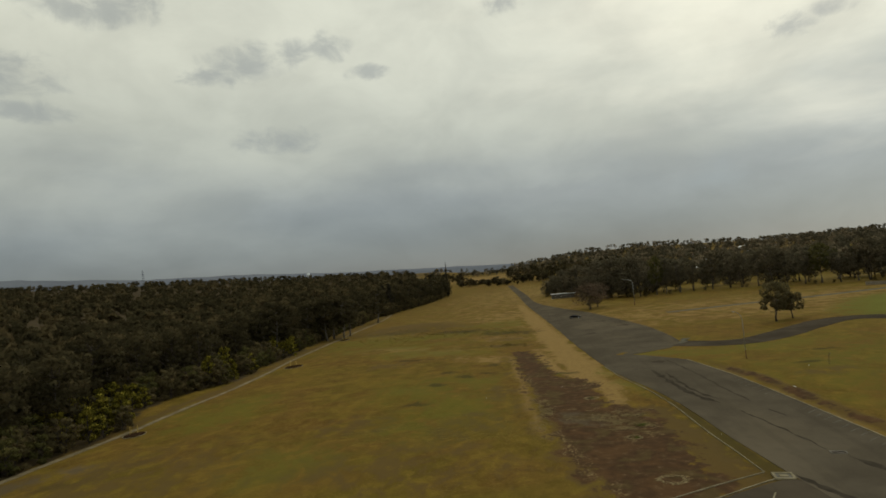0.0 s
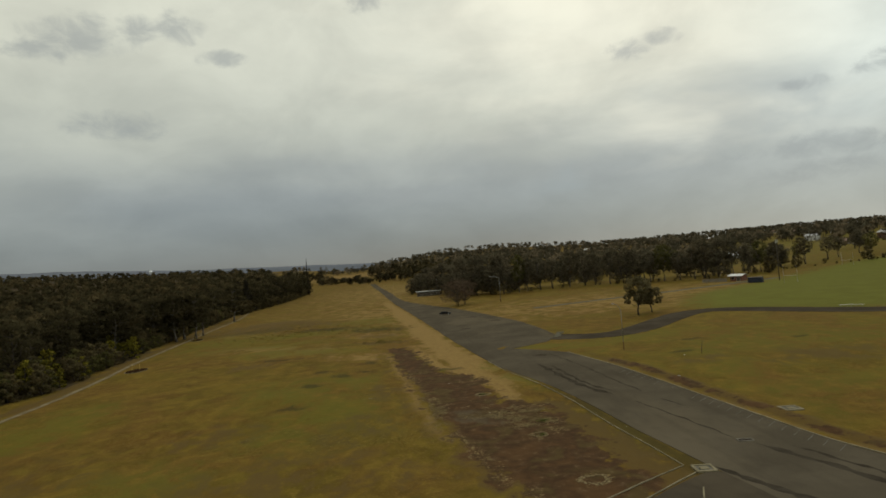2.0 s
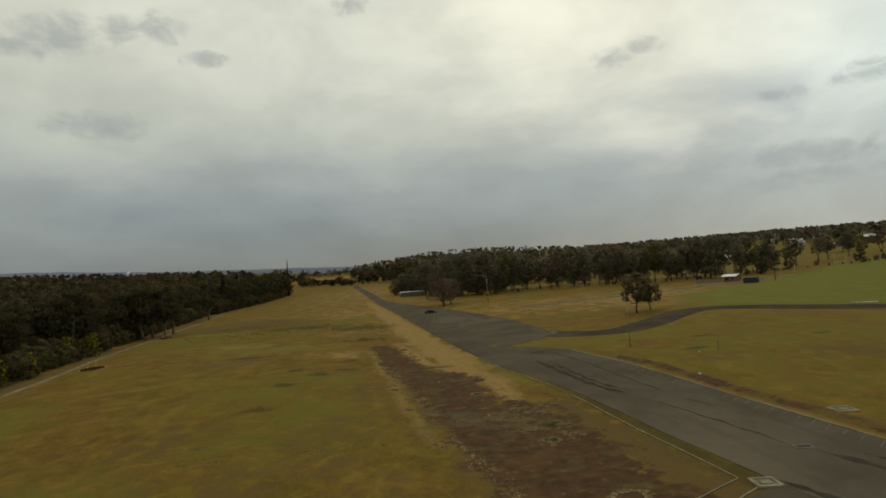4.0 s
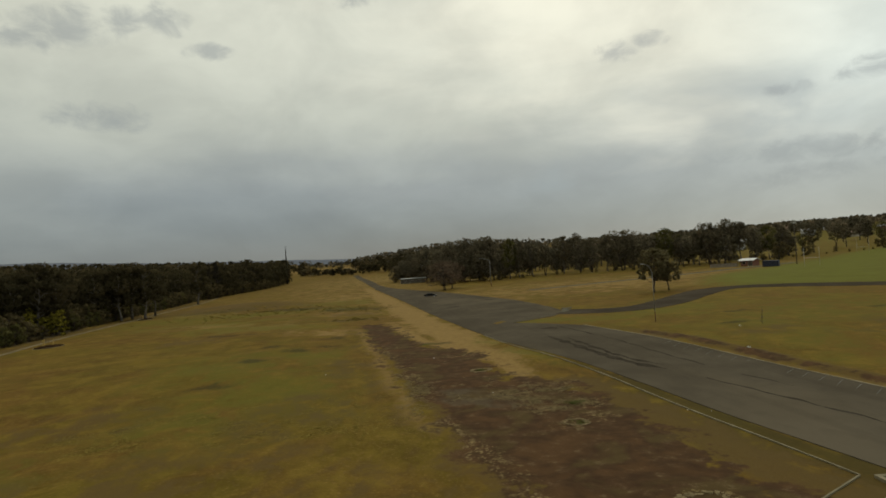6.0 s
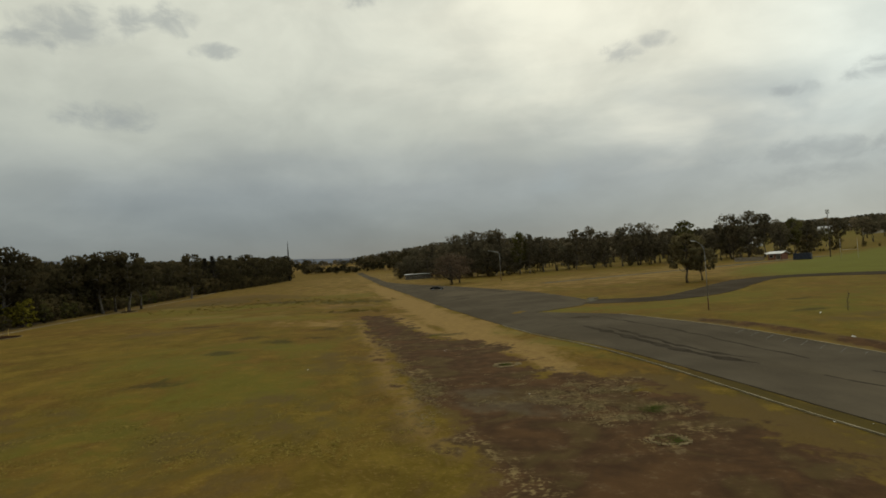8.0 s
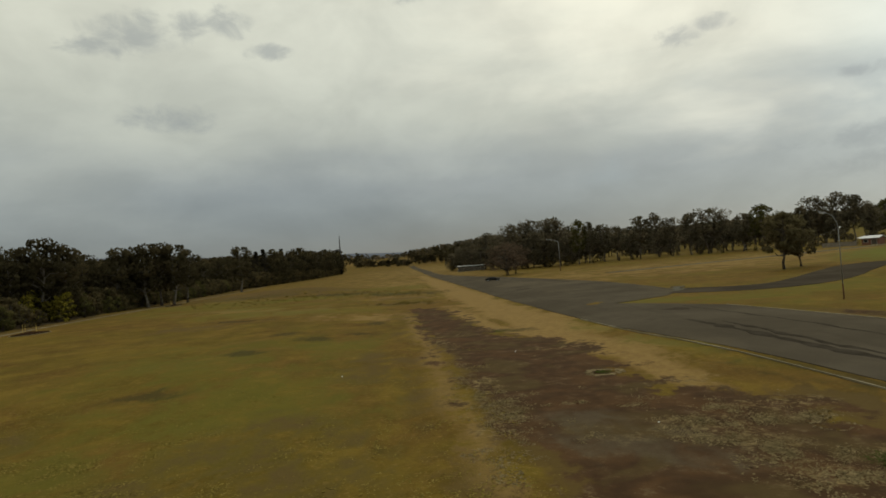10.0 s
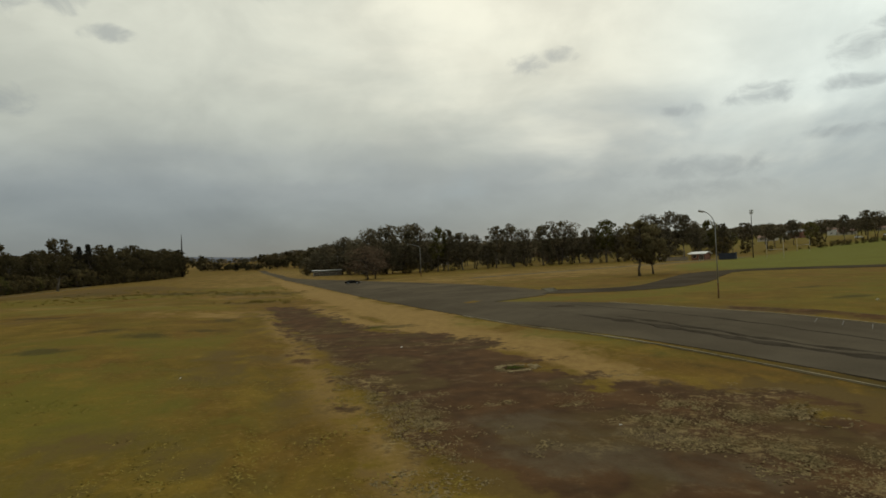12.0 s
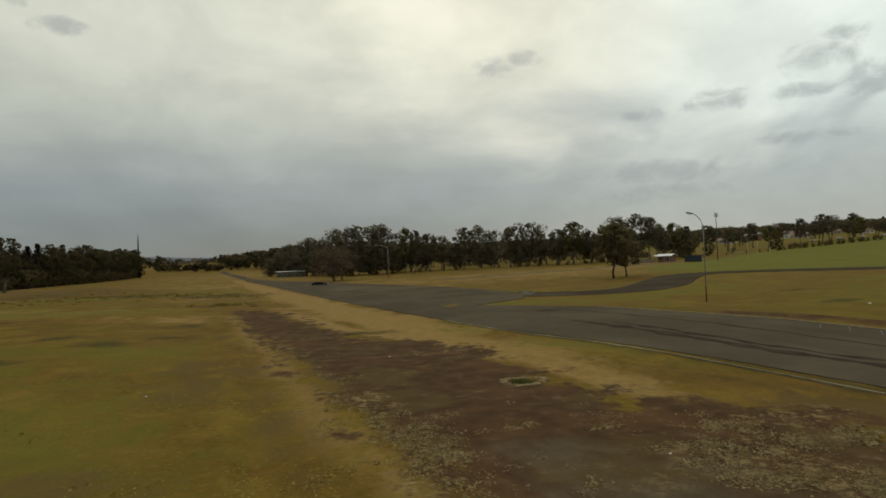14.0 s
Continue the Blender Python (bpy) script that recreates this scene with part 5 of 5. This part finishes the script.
def goal(x, y, turn):
    root = thing("goal_posts", Matrix.Translation((x, y, at_land(x, y))) @ Matrix.Rotation(radians(turn), 4, "Z"), "white steel goal posts on the sports field", "goal", "goals on the pitch")
    for s in (-1, 1):
        part("post", tube([(s * 2.8, 0, -0.2), (s * 2.8, 0, 7.0)], [0.055, 0.045], 8), "white_metal", root, smooth=True)
    part("crossbar", tube([(-2.8, 0, 3.0), (2.8, 0, 3.0)], [0.045, 0.045], 8), "white_metal", root, smooth=True)


goal(170.5, 178, -60)
goal(250, 245, -60)

for bx_, by_, turn in ((121.5, 82, -42), (127.0, 70.5, -42)):
    bench = thing("bench", Matrix.Translation((bx_, by_, at_land(bx_, by_))) @ Matrix.Rotation(radians(turn), 4, "Z"), "low white bench beside the dark track", "bench", "benches by the track")
    part("seat", box((5.6, 0.4, 0.07), (0, 0, 0.5), 0.015), "white_metal", bench)
    for k in (-2.3, 0.0, 2.3):
        part("leg", box((0.1, 0.34, 0.5), (k, 0, 0.24), 0.01), "steel", bench)


def skyline():
    """A white tank and a slim tower on the hills far off."""
    a = radians(-20.9)
    tank = thing("water_tank", Matrix.Translation((4060 * math.sin(a), 4060 * math.cos(a) - 60, 118)), "white water tank on the hazy hills", "tank")
    part("shell", tube([(0, 0, 0), (0, 0, 24), (0, 0, 27)], [9, 9, 3], 16), "car_white", tank, smooth=True)
    a = radians(-34.7)
    tower = thing("radio_tower", Matrix.Translation((4060 * math.sin(a), 4060 * math.cos(a) - 60, 165)), "slim lattice tower on the hazy hills", "tower")
    # legs and braces share the hills' colour, painted haze included
    for sx_, sy_ in ((-1, -1), (1, -1), (1, 1), (-1, 1)):
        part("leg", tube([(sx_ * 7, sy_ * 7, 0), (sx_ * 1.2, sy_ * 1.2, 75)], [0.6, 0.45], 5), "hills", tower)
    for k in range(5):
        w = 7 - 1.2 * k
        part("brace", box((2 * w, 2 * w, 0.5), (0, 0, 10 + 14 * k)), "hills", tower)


skyline()


def far_houses():
    rng = random.Random(6)
    walls, roofs = ("wall_pale", "brick", "white_metal"), ("roof_tile", "roof_grey", "white_metal", "roof_tile")
    n = 0
    while n < 46:
        az, r = radians(rng.uniform(10, 56)), rng.uniform(560, 1500)
        x, y = r * math.sin(az), r * math.cos(az)
        if noise.noise(Vector((x * 0.006, y * 0.006, 3))) > 0.05 and rng.random() < 0.7:
            continue
        w, d = rng.uniform(11, 17), rng.uniform(8, 10)
        face = -math.degrees(az) + rng.uniform(-25, 25)
        building("house", x, y, w, d, rng.choice((3.0, 3.0, 5.6)), rng.uniform(1.6, 2.4), face, rng.choice(walls), rng.choice(roofs), "suburban house with pitched roof among trees", [("window", -w * 0.28, 1.0, 1.8, 1.3), ("door", 0.0, 0, 1.0, 2.1), ("window", w * 0.28, 1.0, 1.8, 1.3)], 0.5, "houses on the hillside")
        n += 1
    for x, y, w, face, roof in ((-930, 610, 16, 40, "white_metal"), (-890, 640, 14, 60, "roof_grey"), (-860, 600, 15, 35, "white_metal"), (-800, 655, 13, 50, "roof_tile"), (-760, 620, 15, 48, "roof_grey"), (-690, 665, 14, 40, "white_metal"), (-640, 640, 13, 52, "roof_tile"), (-590, 690, 15, 45, "roof_grey")):
        building("house", x, y, w, 9, 3.4, 2.2, face, "wall_pale", roof, "pale suburban house with pitched roof beyond the forest", [("window", -w * 0.28, 1.0, 1.8, 1.3), ("door", 0.0, 0, 1.0, 2.1), ("window", w * 0.28, 1.0, 1.8, 1.3)], 0.5, "houses beyond the forest")


far_houses()


# ---------------------------------------------------------------- cars
def make_car(paint, label):
    root = thing("car", Matrix.Identity(4), label, "car")
    prof = [(-2.25, 0.32), (2.2, 0.32), (2.28, 0.62), (2.15, 0.80), (1.05, 0.95), (0.35, 1.40), (-1.05, 1.44), (-1.75, 1.02), (-2.25, 0.92), (-2.32, 0.55)]
    bm = bmesh.new()
    sides = []
    for y in (-0.88, 0.88):
        sides.append([bm.verts.new((px, y * (0.80 if pz > 1.1 else 1.0), pz)) for px, pz in prof])
    bm.faces.new(sides[0])
    bm.faces.new(sides[1][::-1])
    for i in range(len(prof)):
        j = (i + 1) % len(prof)
        bm.faces.new((sides[0][i], sides[1][i], sides[1][j], sides[0][j]))
    bmesh.ops.recalc_face_normals(bm, faces=bm.faces)
    bmesh.ops.bevel(bm, geom=list(bm.edges), offset=0.05, segments=2, affect="EDGES", profile=0.6)
    part("body", bm, paint, root)

    def pane(pts, name, mat="glass"):
        b = bmesh.new()
        b.faces.new([b.verts.new(p) for p in pts])
        bmesh.ops.solidify(b, geom=list(b.faces), thickness=0.02)
        return part(name, b, mat, root)

    pane([(1.02, -0.78, 0.99), (1.02, 0.78, 0.99), (0.40, 0.62, 1.38), (0.40, -0.62, 1.38)], "windscreen")
    pane([(-1.74, -0.76, 1.06), (-1.74, 0.76, 1.06), (-1.12, 0.62, 1.42), (-1.12, -0.62, 1.42)], "rear_window")
    for s in (-1, 1):
        pane([(0.85, s * 0.89, 1.00), (-0.30, s * 0.89, 1.00), (-0.30, s * 0.75, 1.36), (0.33, s * 0.75, 1.36)], "side_window")
        pane([(-0.38, s * 0.89, 1.00), (-1.50, s * 0.89, 1.04), (-1.08, s * 0.75, 1.37), (-0.38, s * 0.75, 1.36)], "side_window")
        part("headlight", box((0.08, 0.38, 0.14), (2.24, s * 0.62, 0.70), 0.02), "lens", root)
        part("tail_light", box((0.06, 0.34, 0.16), (-2.29, s * 0.64, 0.80), 0.02), "brick", root)
        for wx in (1.38, -1.38):
            wheel = part("tyre", tube([(wx, s * 0.70, 0.32), (wx, s * 0.90, 0.32)], [0.32, 0.32], 18), "tyre", root, smooth=True)
            part("rim", tube([(wx, s * 0.895, 0.32), (wx, s * 0.915, 0.32)], [0.20, 0.18], 12), "car_silver", wheel)
    return root


dark_car = make_car("car_dark", "dark sedan car parked on the grey hardstand")
dark_car.matrix_world = Matrix.Translation((22.6, 203, at_land(22.6, 203, 0.05))) @ Matrix.Rotation(radians(-12), 4, "Z") @ Matrix.Diagonal((1.12, 1.05, 0.92, 1))
PARKED = [make_car("car_white", "white car parked beyond the hedge"), make_car("car_silver", "silver car parked beyond the hedge")]
rng_c = random.Random(9)
for i in range(6):
    u = i / 5
    x, y = 372 + 50 * u + rng_c.uniform(-2, 2), 322 - 44 * u + rng_c.uniform(-2, 2)
    proto = PARKED[i % 2]
    m = Matrix.Translation((x, y, at_land(x, y))) @ Matrix.Rotation(radians(rng_c.uniform(-20, 40)), 4, "Z")
    if i < 2:
        proto.matrix_world = m
        tagged(proto, group="cars parked beyond the hedge")
    else:
        tagged(copy_thing(proto, m), group="cars parked beyond the hedge")


# ---------------------------------------------------------------- things on the ground
def planting_bed(x, y, rx, ry, turn):
    root = thing("planting_bed", Matrix.Translation((x, y, at_land(x, y))) @ Matrix.Rotation(radians(turn), 4, "Z"), "oval mulched planting bed with pale edging and yellow stakes", "planting bed", "planting beds by the footpath")
    rng = random.Random(int(x * 7))
    bm = bmesh.new()
    c = bm.verts.new((0, 0, 0.5))
    rim = [bm.verts.new((rx * math.cos(a) * rng.uniform(0.93, 1.03), ry * math.sin(a) * rng.uniform(0.93, 1.03), 0.16)) for a in np.linspace(0, math.tau, 29)[:-1]]
    low = [bm.verts.new((v.co.x, v.co.y, -0.15)) for v in rim]
    for i in range(28):
        j = (i + 1) % 28
        bm.faces.new((c, rim[i], rim[j]))
        bm.faces.new((rim[i], low[i], low[j], rim[j]))
    part("mulch", bm, "mulch", root)
    ring = [(rx * 1.07 * math.cos(a), ry * 1.07 * math.sin(a), 0.05) for a in np.linspace(0, math.tau, 33)]
    part("edging", tube(ring, [0.05] * 33, 6), "kerb", root)
    for sx_, sy_ in ((-0.45, 0.25), (0.4, -0.2), (0.05, 0.45)):
        part("stake", tube([(rx * sx_ * 0.6, ry * sy_, 0), (rx * sx_ * 0.6, ry * sy_, 1.7)], [0.05, 0.045], 6), "stake", root)
    part("sapling", tube([(0, 0, 0), (0.05, 0, 1.0), (0.0, 0.05, 2.0)], [0.03, 0.025, 0.01], 5), "twig", root)


planting_bed(-66.3, 18.0, 2.1, 1.5, 84)
planting_bed(-67.4, 93.0, 3.6, 2.2, 84)
planting_bed(-76.6, 172.0, 3.4, 1.8, 84)


def pit_slab(name, x, y, size, turn, label):
    root = thing(name, Matrix.Translation((x, y, at_land(x, y))) @ Matrix.Rotation(radians(turn), 4, "Z"), label, "pit cover", "concrete pit covers")
    d = size * 0.86
    for w, h, px, py in ((size, 0.28, 0, -d / 2), (size, 0.28, 0, d / 2), (0.28, d - 0.28, -size / 2 + 0.14, 0), (0.28, d - 0.28, size / 2 - 0.14, 0)):
        part("border", box((w, h, 0.3), (px, py, 0.02), 0.03), "kerb", root)
    part("slab", box((size - 0.5, d - 0.26, 0.2), (0, 0, 0.0), 0.01), "concrete", root, "darker stained concrete slab")
    part("lid", box((size * 0.42, d * 0.42, 0.1), (0, 0, 0.12), 0.02), "kerb", root)


pit_slab("pit_cover", 29.2, -13.9, 2.0, -8, "square concrete pit cover beside the kerb")
pit_slab("pit_cover", 49.4, 2.5, 2.3, -5, "square concrete pit cover in the grass verge")
grate = thing("drain_grate", Matrix.Translation((37.6, -7.0, at_land(37.6, -7.0, 0.05))) @ Matrix.Rotation(radians(-10), 4, "Z"), "pale concrete framed drain grate in the road", "drain")
for sx_, sy_, w, d in ((0, -0.45, 1.7, 0.2), (0, 0.45, 1.7, 0.2), (-0.75, 0, 0.2, 0.7), (0.75, 0, 0.2, 0.7)):
    part("border", box((w, d, 0.1), (sx_, sy_, 0.0), 0.015), "concrete", grate)
# solid near-black plate; its colour stands in for the shade of a hollow
part("well", box((1.3, 0.7, 0.05), (0, 0, -0.01)), "mulch", grate, "dark plate in place of the shaded drain opening")
for k in range(7):
    part("bar", box((0.06, 0.7, 0.04), (-0.5 + k * 0.165, 0, 0.035)), "rust", grate)


def soil_ring(x, y, r, size, mat, label, n=90, gap=0.0):
    """Clods and dry roots lying in a ring."""
    rng = random.Random(int(x * 13 + y))
    bm = bmesh.new()
    for k in range(n):
        a = math.tau * k / n
        if gap and rng.random() < gap:
            continue
        rr = r * (1 + 0.07 * math.sin(3 * a + x) + rng.uniform(-0.24, 0.16))
        px, py = x + rr * math.cos(a), y + rr * 0.87 * math.sin(a)
        made = bmesh.ops.create_icosphere(bm, subdivisions=1, radius=1.0)["verts"]
        s = size * rng.uniform(0.35, 1.35)
        for v in made:
            v.co *= rng.uniform(0.75, 1.2)
        bmesh.ops.scale(bm, vec=(s * rng.uniform(0.8, 1.6), s * rng.uniform(0.8, 1.4), s * 0.5), verts=made)
        bmesh.ops.rotate(bm, verts=made, cent=(0, 0, 0), matrix=Matrix.Rotation(rng.uniform(0, 6.3), 3, "Z"))
        bmesh.ops.translate(bm, vec=(px, py, at_land(px, py, 0.01)), verts=made)
    root = thing("soil_ring", Matrix.Identity(4), label, "earth ring", "rings of dry earth")
    part("clod_ring", bm, mat, root)["kind"] = "stuff"


soil_ring(18.4, -13.4, 1.45, 0.11, "clod", "rough pale ring of dry earth on bare soil", 110)
soil_ring(17.1, 3.8, 1.05, 0.09, "clod", "rough pale ring of dry earth on bare soil", 80)
soil_ring(13.9, 29.9, 1.2, 0.12, "clod", "small pale ring of dry earth round a grass tuft", 70)
soil_ring(19.8, 14.2, 0.9, 0.05, "clod", "thin pale ring drawn in bare soil", 70, 0.35)


def road_marks():
    apron = spline([(41.8, 87), (43.6, 91), (45.8, 96.5)], 1)
    tagged(strip("pavement", offset(apron, -0.8), offset(apron, 0.8), "gravel", 0.075, 3, 0.1, 0.7), "pale worn gravel apron where the track starts", "paving", kind="structure")
    # parking bay lines square to the kerb
    for i in range(24):
        y = 35.2 - i * 2.05
        x = float(np.interp(y, ROAD_R[:, 1], ROAD_R[:, 0]))
        line = np.array([(x - 0.2, y - 0.15), (x - 1.1, y - 0.9), (x - 2.0, y - 1.65)])
        tagged(strip("bay_line", offset(line, -0.03), offset(line, 0.03), "paint", 0.06, 1, 0.03), "worn white parking bay line on asphalt", "road marking", "parking bay lines", "structure")
    seals = [[(28.0, 50), (28.8, 37), (29.9, 28.5), (31.4, 23), (33.0, 19.6)], [(29.9, 46), (30.4, 35), (31.5, 27), (33.4, 22)], [(33.0, 20), (34.8, 10.5), (36.2, 1), (37.0, -5.6)], [(37.9, -8.2), (39.2, -13), (41.5, -22), (44.5, -42)], [(30.4, -13.6), (31.8, -18.5), (34.6, -27.5), (38.2, -43.5)], [(40.8, -10.5), (42.8, -19.5), (43.8, -25.5)], [(33.2, 64), (34.7, 46), (35.9, 30), (37.5, 18.4), (38.9, 8)]]
    for k, pts in enumerate(seals):
        line = spline(pts, 0.8)
        line = line + np.stack([0.12 * np.sin(np.arange(len(line)) * 0.9 + k), np.zeros(len(line))], 1)
        w = (0.42, 0.24, 0.11, 0.34, 0.40, 0.20, 0.10)[k]
        u = np.linspace(0, 1, len(line))
        wide = w * (0.35 + np.abs(np.sin(u * 19 + k) + 0.6 * np.sin(u * 47 + 2 * k))) * np.clip(np.minimum(u, 1 - u) * 9, 0.1, 1)
        shift = 0.3 * w * np.sin(u * 33 + k)
        sides = [np.stack([offset(line, d)[i] for i, d in enumerate(e)]) for e in (shift - wide, shift + wide)]
        tagged(strip("crack_seal", sides[0], sides[1], "seal", 0.058, 1, 0.03, 0.05), "dark bitumen repair line along the road", "road patch", kind="structure")
    patches = [(36, 150, 4.0, 1.5), (30, 175, 5.0, 1.2), (27, 215, 4, 1.5), (31, 60, 2.5, 1.2), (23, 130, 3, 1.2)]
    for x, y, w, h in patches:
        line = spline([(x, y - h), (x + 0.3, y), (x - 0.2, y + h)], 0.7)
        tagged(strip("road_patch", offset(line, -w / 2), offset(line, w / 2), "asphalt_dark", 0.058, 3, 0.03, 0.4), "dark uneven bitumen patch on the hardstand", "road patch", kind="structure")


road_marks()


def scrap(x, y, s, turn):
    bm = bmesh.new()
    pts = [(-1, -0.6, 0.1), (0.9, -0.7, 0.0), (1.1, 0.5, 0.3), (-0.8, 0.7, 0.0), (0.1, 0.0, 0.55)]
    v = [bm.verts.new((a * s, b * s, c * s + 0.03)) for a, b, c in pts]
    for i in range(4):
        bm.faces.new((v[i], v[(i + 1) % 4], v[4]))
    bmesh.ops.solidify(bm, geom=list(bm.faces), thickness=0.01)
    ob = part("paper_scrap", bm, "litter", None)
    ob.matrix_world = Matrix.Translation((x, y, at_land(x, y))) @ Matrix.Rotation(turn, 4, "Z")
    tagged(ob, "crumpled white scrap of litter on the ground", "litter", "scraps of litter")


for x, y, s in ((46.3, 26.4, 0.22), (12.9, 16.8, 0.06), (26.6, 4.0, 0.08), (9.2, 41.4, 0.09), (-5, 34, 0.07), (28, 3, 0.06), (55, 42, 0.16)):
    scrap(x, y, s, x)


# ---------------------------------------------------------------- grass and straw
def tufts(name, spots, mat, blades, height, spread, seed, label, wide=0.02):
    rng = np.random.RandomState(seed)
    p = np.repeat(np.array(spots, float), blades, 0)
    m = len(p)
    p[:, :2] += rng.normal(size=(m, 2)) * spread
    z = land(p[:, 0], p[:, 1])
    a = rng.uniform(0, math.tau, m)
    h = height * rng.uniform(0.4, 1.3, m)
    lean = rng.uniform(3.0, 9.0, m) * h
    w = wide * rng.uniform(0.5, 1.5, m)
    d = np.stack([np.cos(a), np.sin(a)], 1)
    e = np.stack([-np.sin(a), np.cos(a)], 1)
    q = p[:, :2] - d * w[:, None]
    r = p[:, :2] + d * w[:, None]
    top = p[:, :2] + e * lean[:, None]
    v = np.stack([np.c_[q, z - 0.01], np.c_[r, z - 0.01], np.c_[top, z + h]], 1).reshape(-1, 3)
    f = np.arange(3 * m).reshape(-1, 3)
    up = np.repeat(rng.normal(size=(m, 3)) * 0.25 + [0, 0, 1], 3, 0)
    return tagged(link(name, fast_mesh(name, v, f, mat, up / np.linalg.norm(up, axis=1, keepdims=True))), label, "grass", kind="stuff")


def tussocks(name, spots, mat, blades, seed, label):
    """Rough knee-low clumps of broad grass, upright and uneven."""
    rng = np.random.RandomState(seed)
    s = np.repeat(rng.uniform(0.5, 1.3, len(spots)), blades)
    p = np.repeat(np.array(spots, float), blades, 0)
    m = len(p)
    p += rng.normal(size=(m, 2)) * (0.32 * s)[:, None]
    z = land(p[:, 0], p[:, 1])
    a = rng.uniform(0, math.tau, m)
    h = 0.26 * s * rng.uniform(0.4, 1.2, m)
    w = 0.05 + 0.07 * rng.uniform(0, 1, m)
    d = np.stack([np.cos(a), np.sin(a)], 1)
    e = np.stack([-np.sin(a), np.cos(a)], 1)
    top = p + e * (h * rng.uniform(0.2, 1.2, m))[:, None]
    v = np.stack([np.c_[p - d * w[:, None], z - 0.03], np.c_[p + d * w[:, None], z - 0.03], np.c_[top, z + h]], 1).reshape(-1, 3)
    return tagged(link(name, fast_mesh(name, v, np.arange(3 * m).reshape(-1, 3), mat)), label, "grass", kind="stuff")


def sow():
    rng = np.random.RandomState(77)

    def patchy(x, y):
        return noise.noise(Vector((x * 0.22, y * 0.22, 1.7))) + 0.6 * noise.noise(Vector((x * 0.7, y * 0.7, 5.0)))

    def scatter(n, x0, x1, y0, reach, limit, tries=40):
        out = []
        for _ in range(n * tries):
            if len(out) >= n:
                break
            y = y0 + rng.exponential(reach)
            x = rng.uniform(x0, x1)
            if y < 90 and patchy(x, y) > limit + rng.uniform(-0.3, 0.3):
                out.append((x, y))
        return out

    def heap(n, cx, cy, rx, ry):
        """A loose drift of straw, thinning outwards."""
        return [(cx + rx * a, cy + ry * b) for a, b in rng.normal(size=(n, 2)) if patchy(cx + rx * a, cy + ry * b) > rng.uniform(-0.5, 0.3)]

    drift = heap(136, 15.2, 16, 1.2, 1.5) + heap(79, 13.9, 14.5, 0.9, 0.8) + heap(57, 16.8, 18.8, 0.6, 1.0) + heap(136, 16.1, 11.8, 1.1, 1.2) + heap(108, 19.1, 9.6, 1.2, 0.9) + heap(86, 16.7, 8.6, 1.2, 0.7) + heap(115, 18.9, 15.9, 0.9, 0.4) + heap(100, 4.6, 28, 0.9, 5.0) + heap(95, 5.4, 17, 0.9, 3.5) + heap(60, 6.0, 22.4, 0.8, 1.6) + heap(115, 13.7, 20.7, 0.9, 0.6) + heap(40, 9.7, 21.8, 1.0, 0.2)
    tufts("straw_tufts", drift + scatter(26, 4, 22, 8, 14, 0.35), "straw", 26, 0.024, 0.24, 78, "dry straw scattered over bare earth", 0.05)
    tufts("grass_tufts", scatter(2600, -26, 6, 5, 14, 0.0), "grass_blade", 12, 0.018, 0.5, 79, "short olive grass tufts of the mown field", 0.045)
    tufts("green_tuft", heap(26, 13.9, 29.9, 0.3, 0.25) + heap(30, 17.1, 3.8, 0.5, 0.4) + heap(40, 19.1, 9.8, 0.4, 0.35) + heap(26, 10, 57.3, 0.8, 0.4), "green_blade", 12, 0.07, 0.14, 80, "dark green grass tufts growing out of bare earth")

    rough = heap(220, -38, 158, 15, 11) + heap(150, -28, 172, 14, 10) + heap(110, -9, 160, 7, 10) + heap(60, -3, 117, 4, 2.4)
    tussocks("rough_grass", rough, "tussock", 14, 81, "rough olive green tussock grass on uneven ground")


sow()
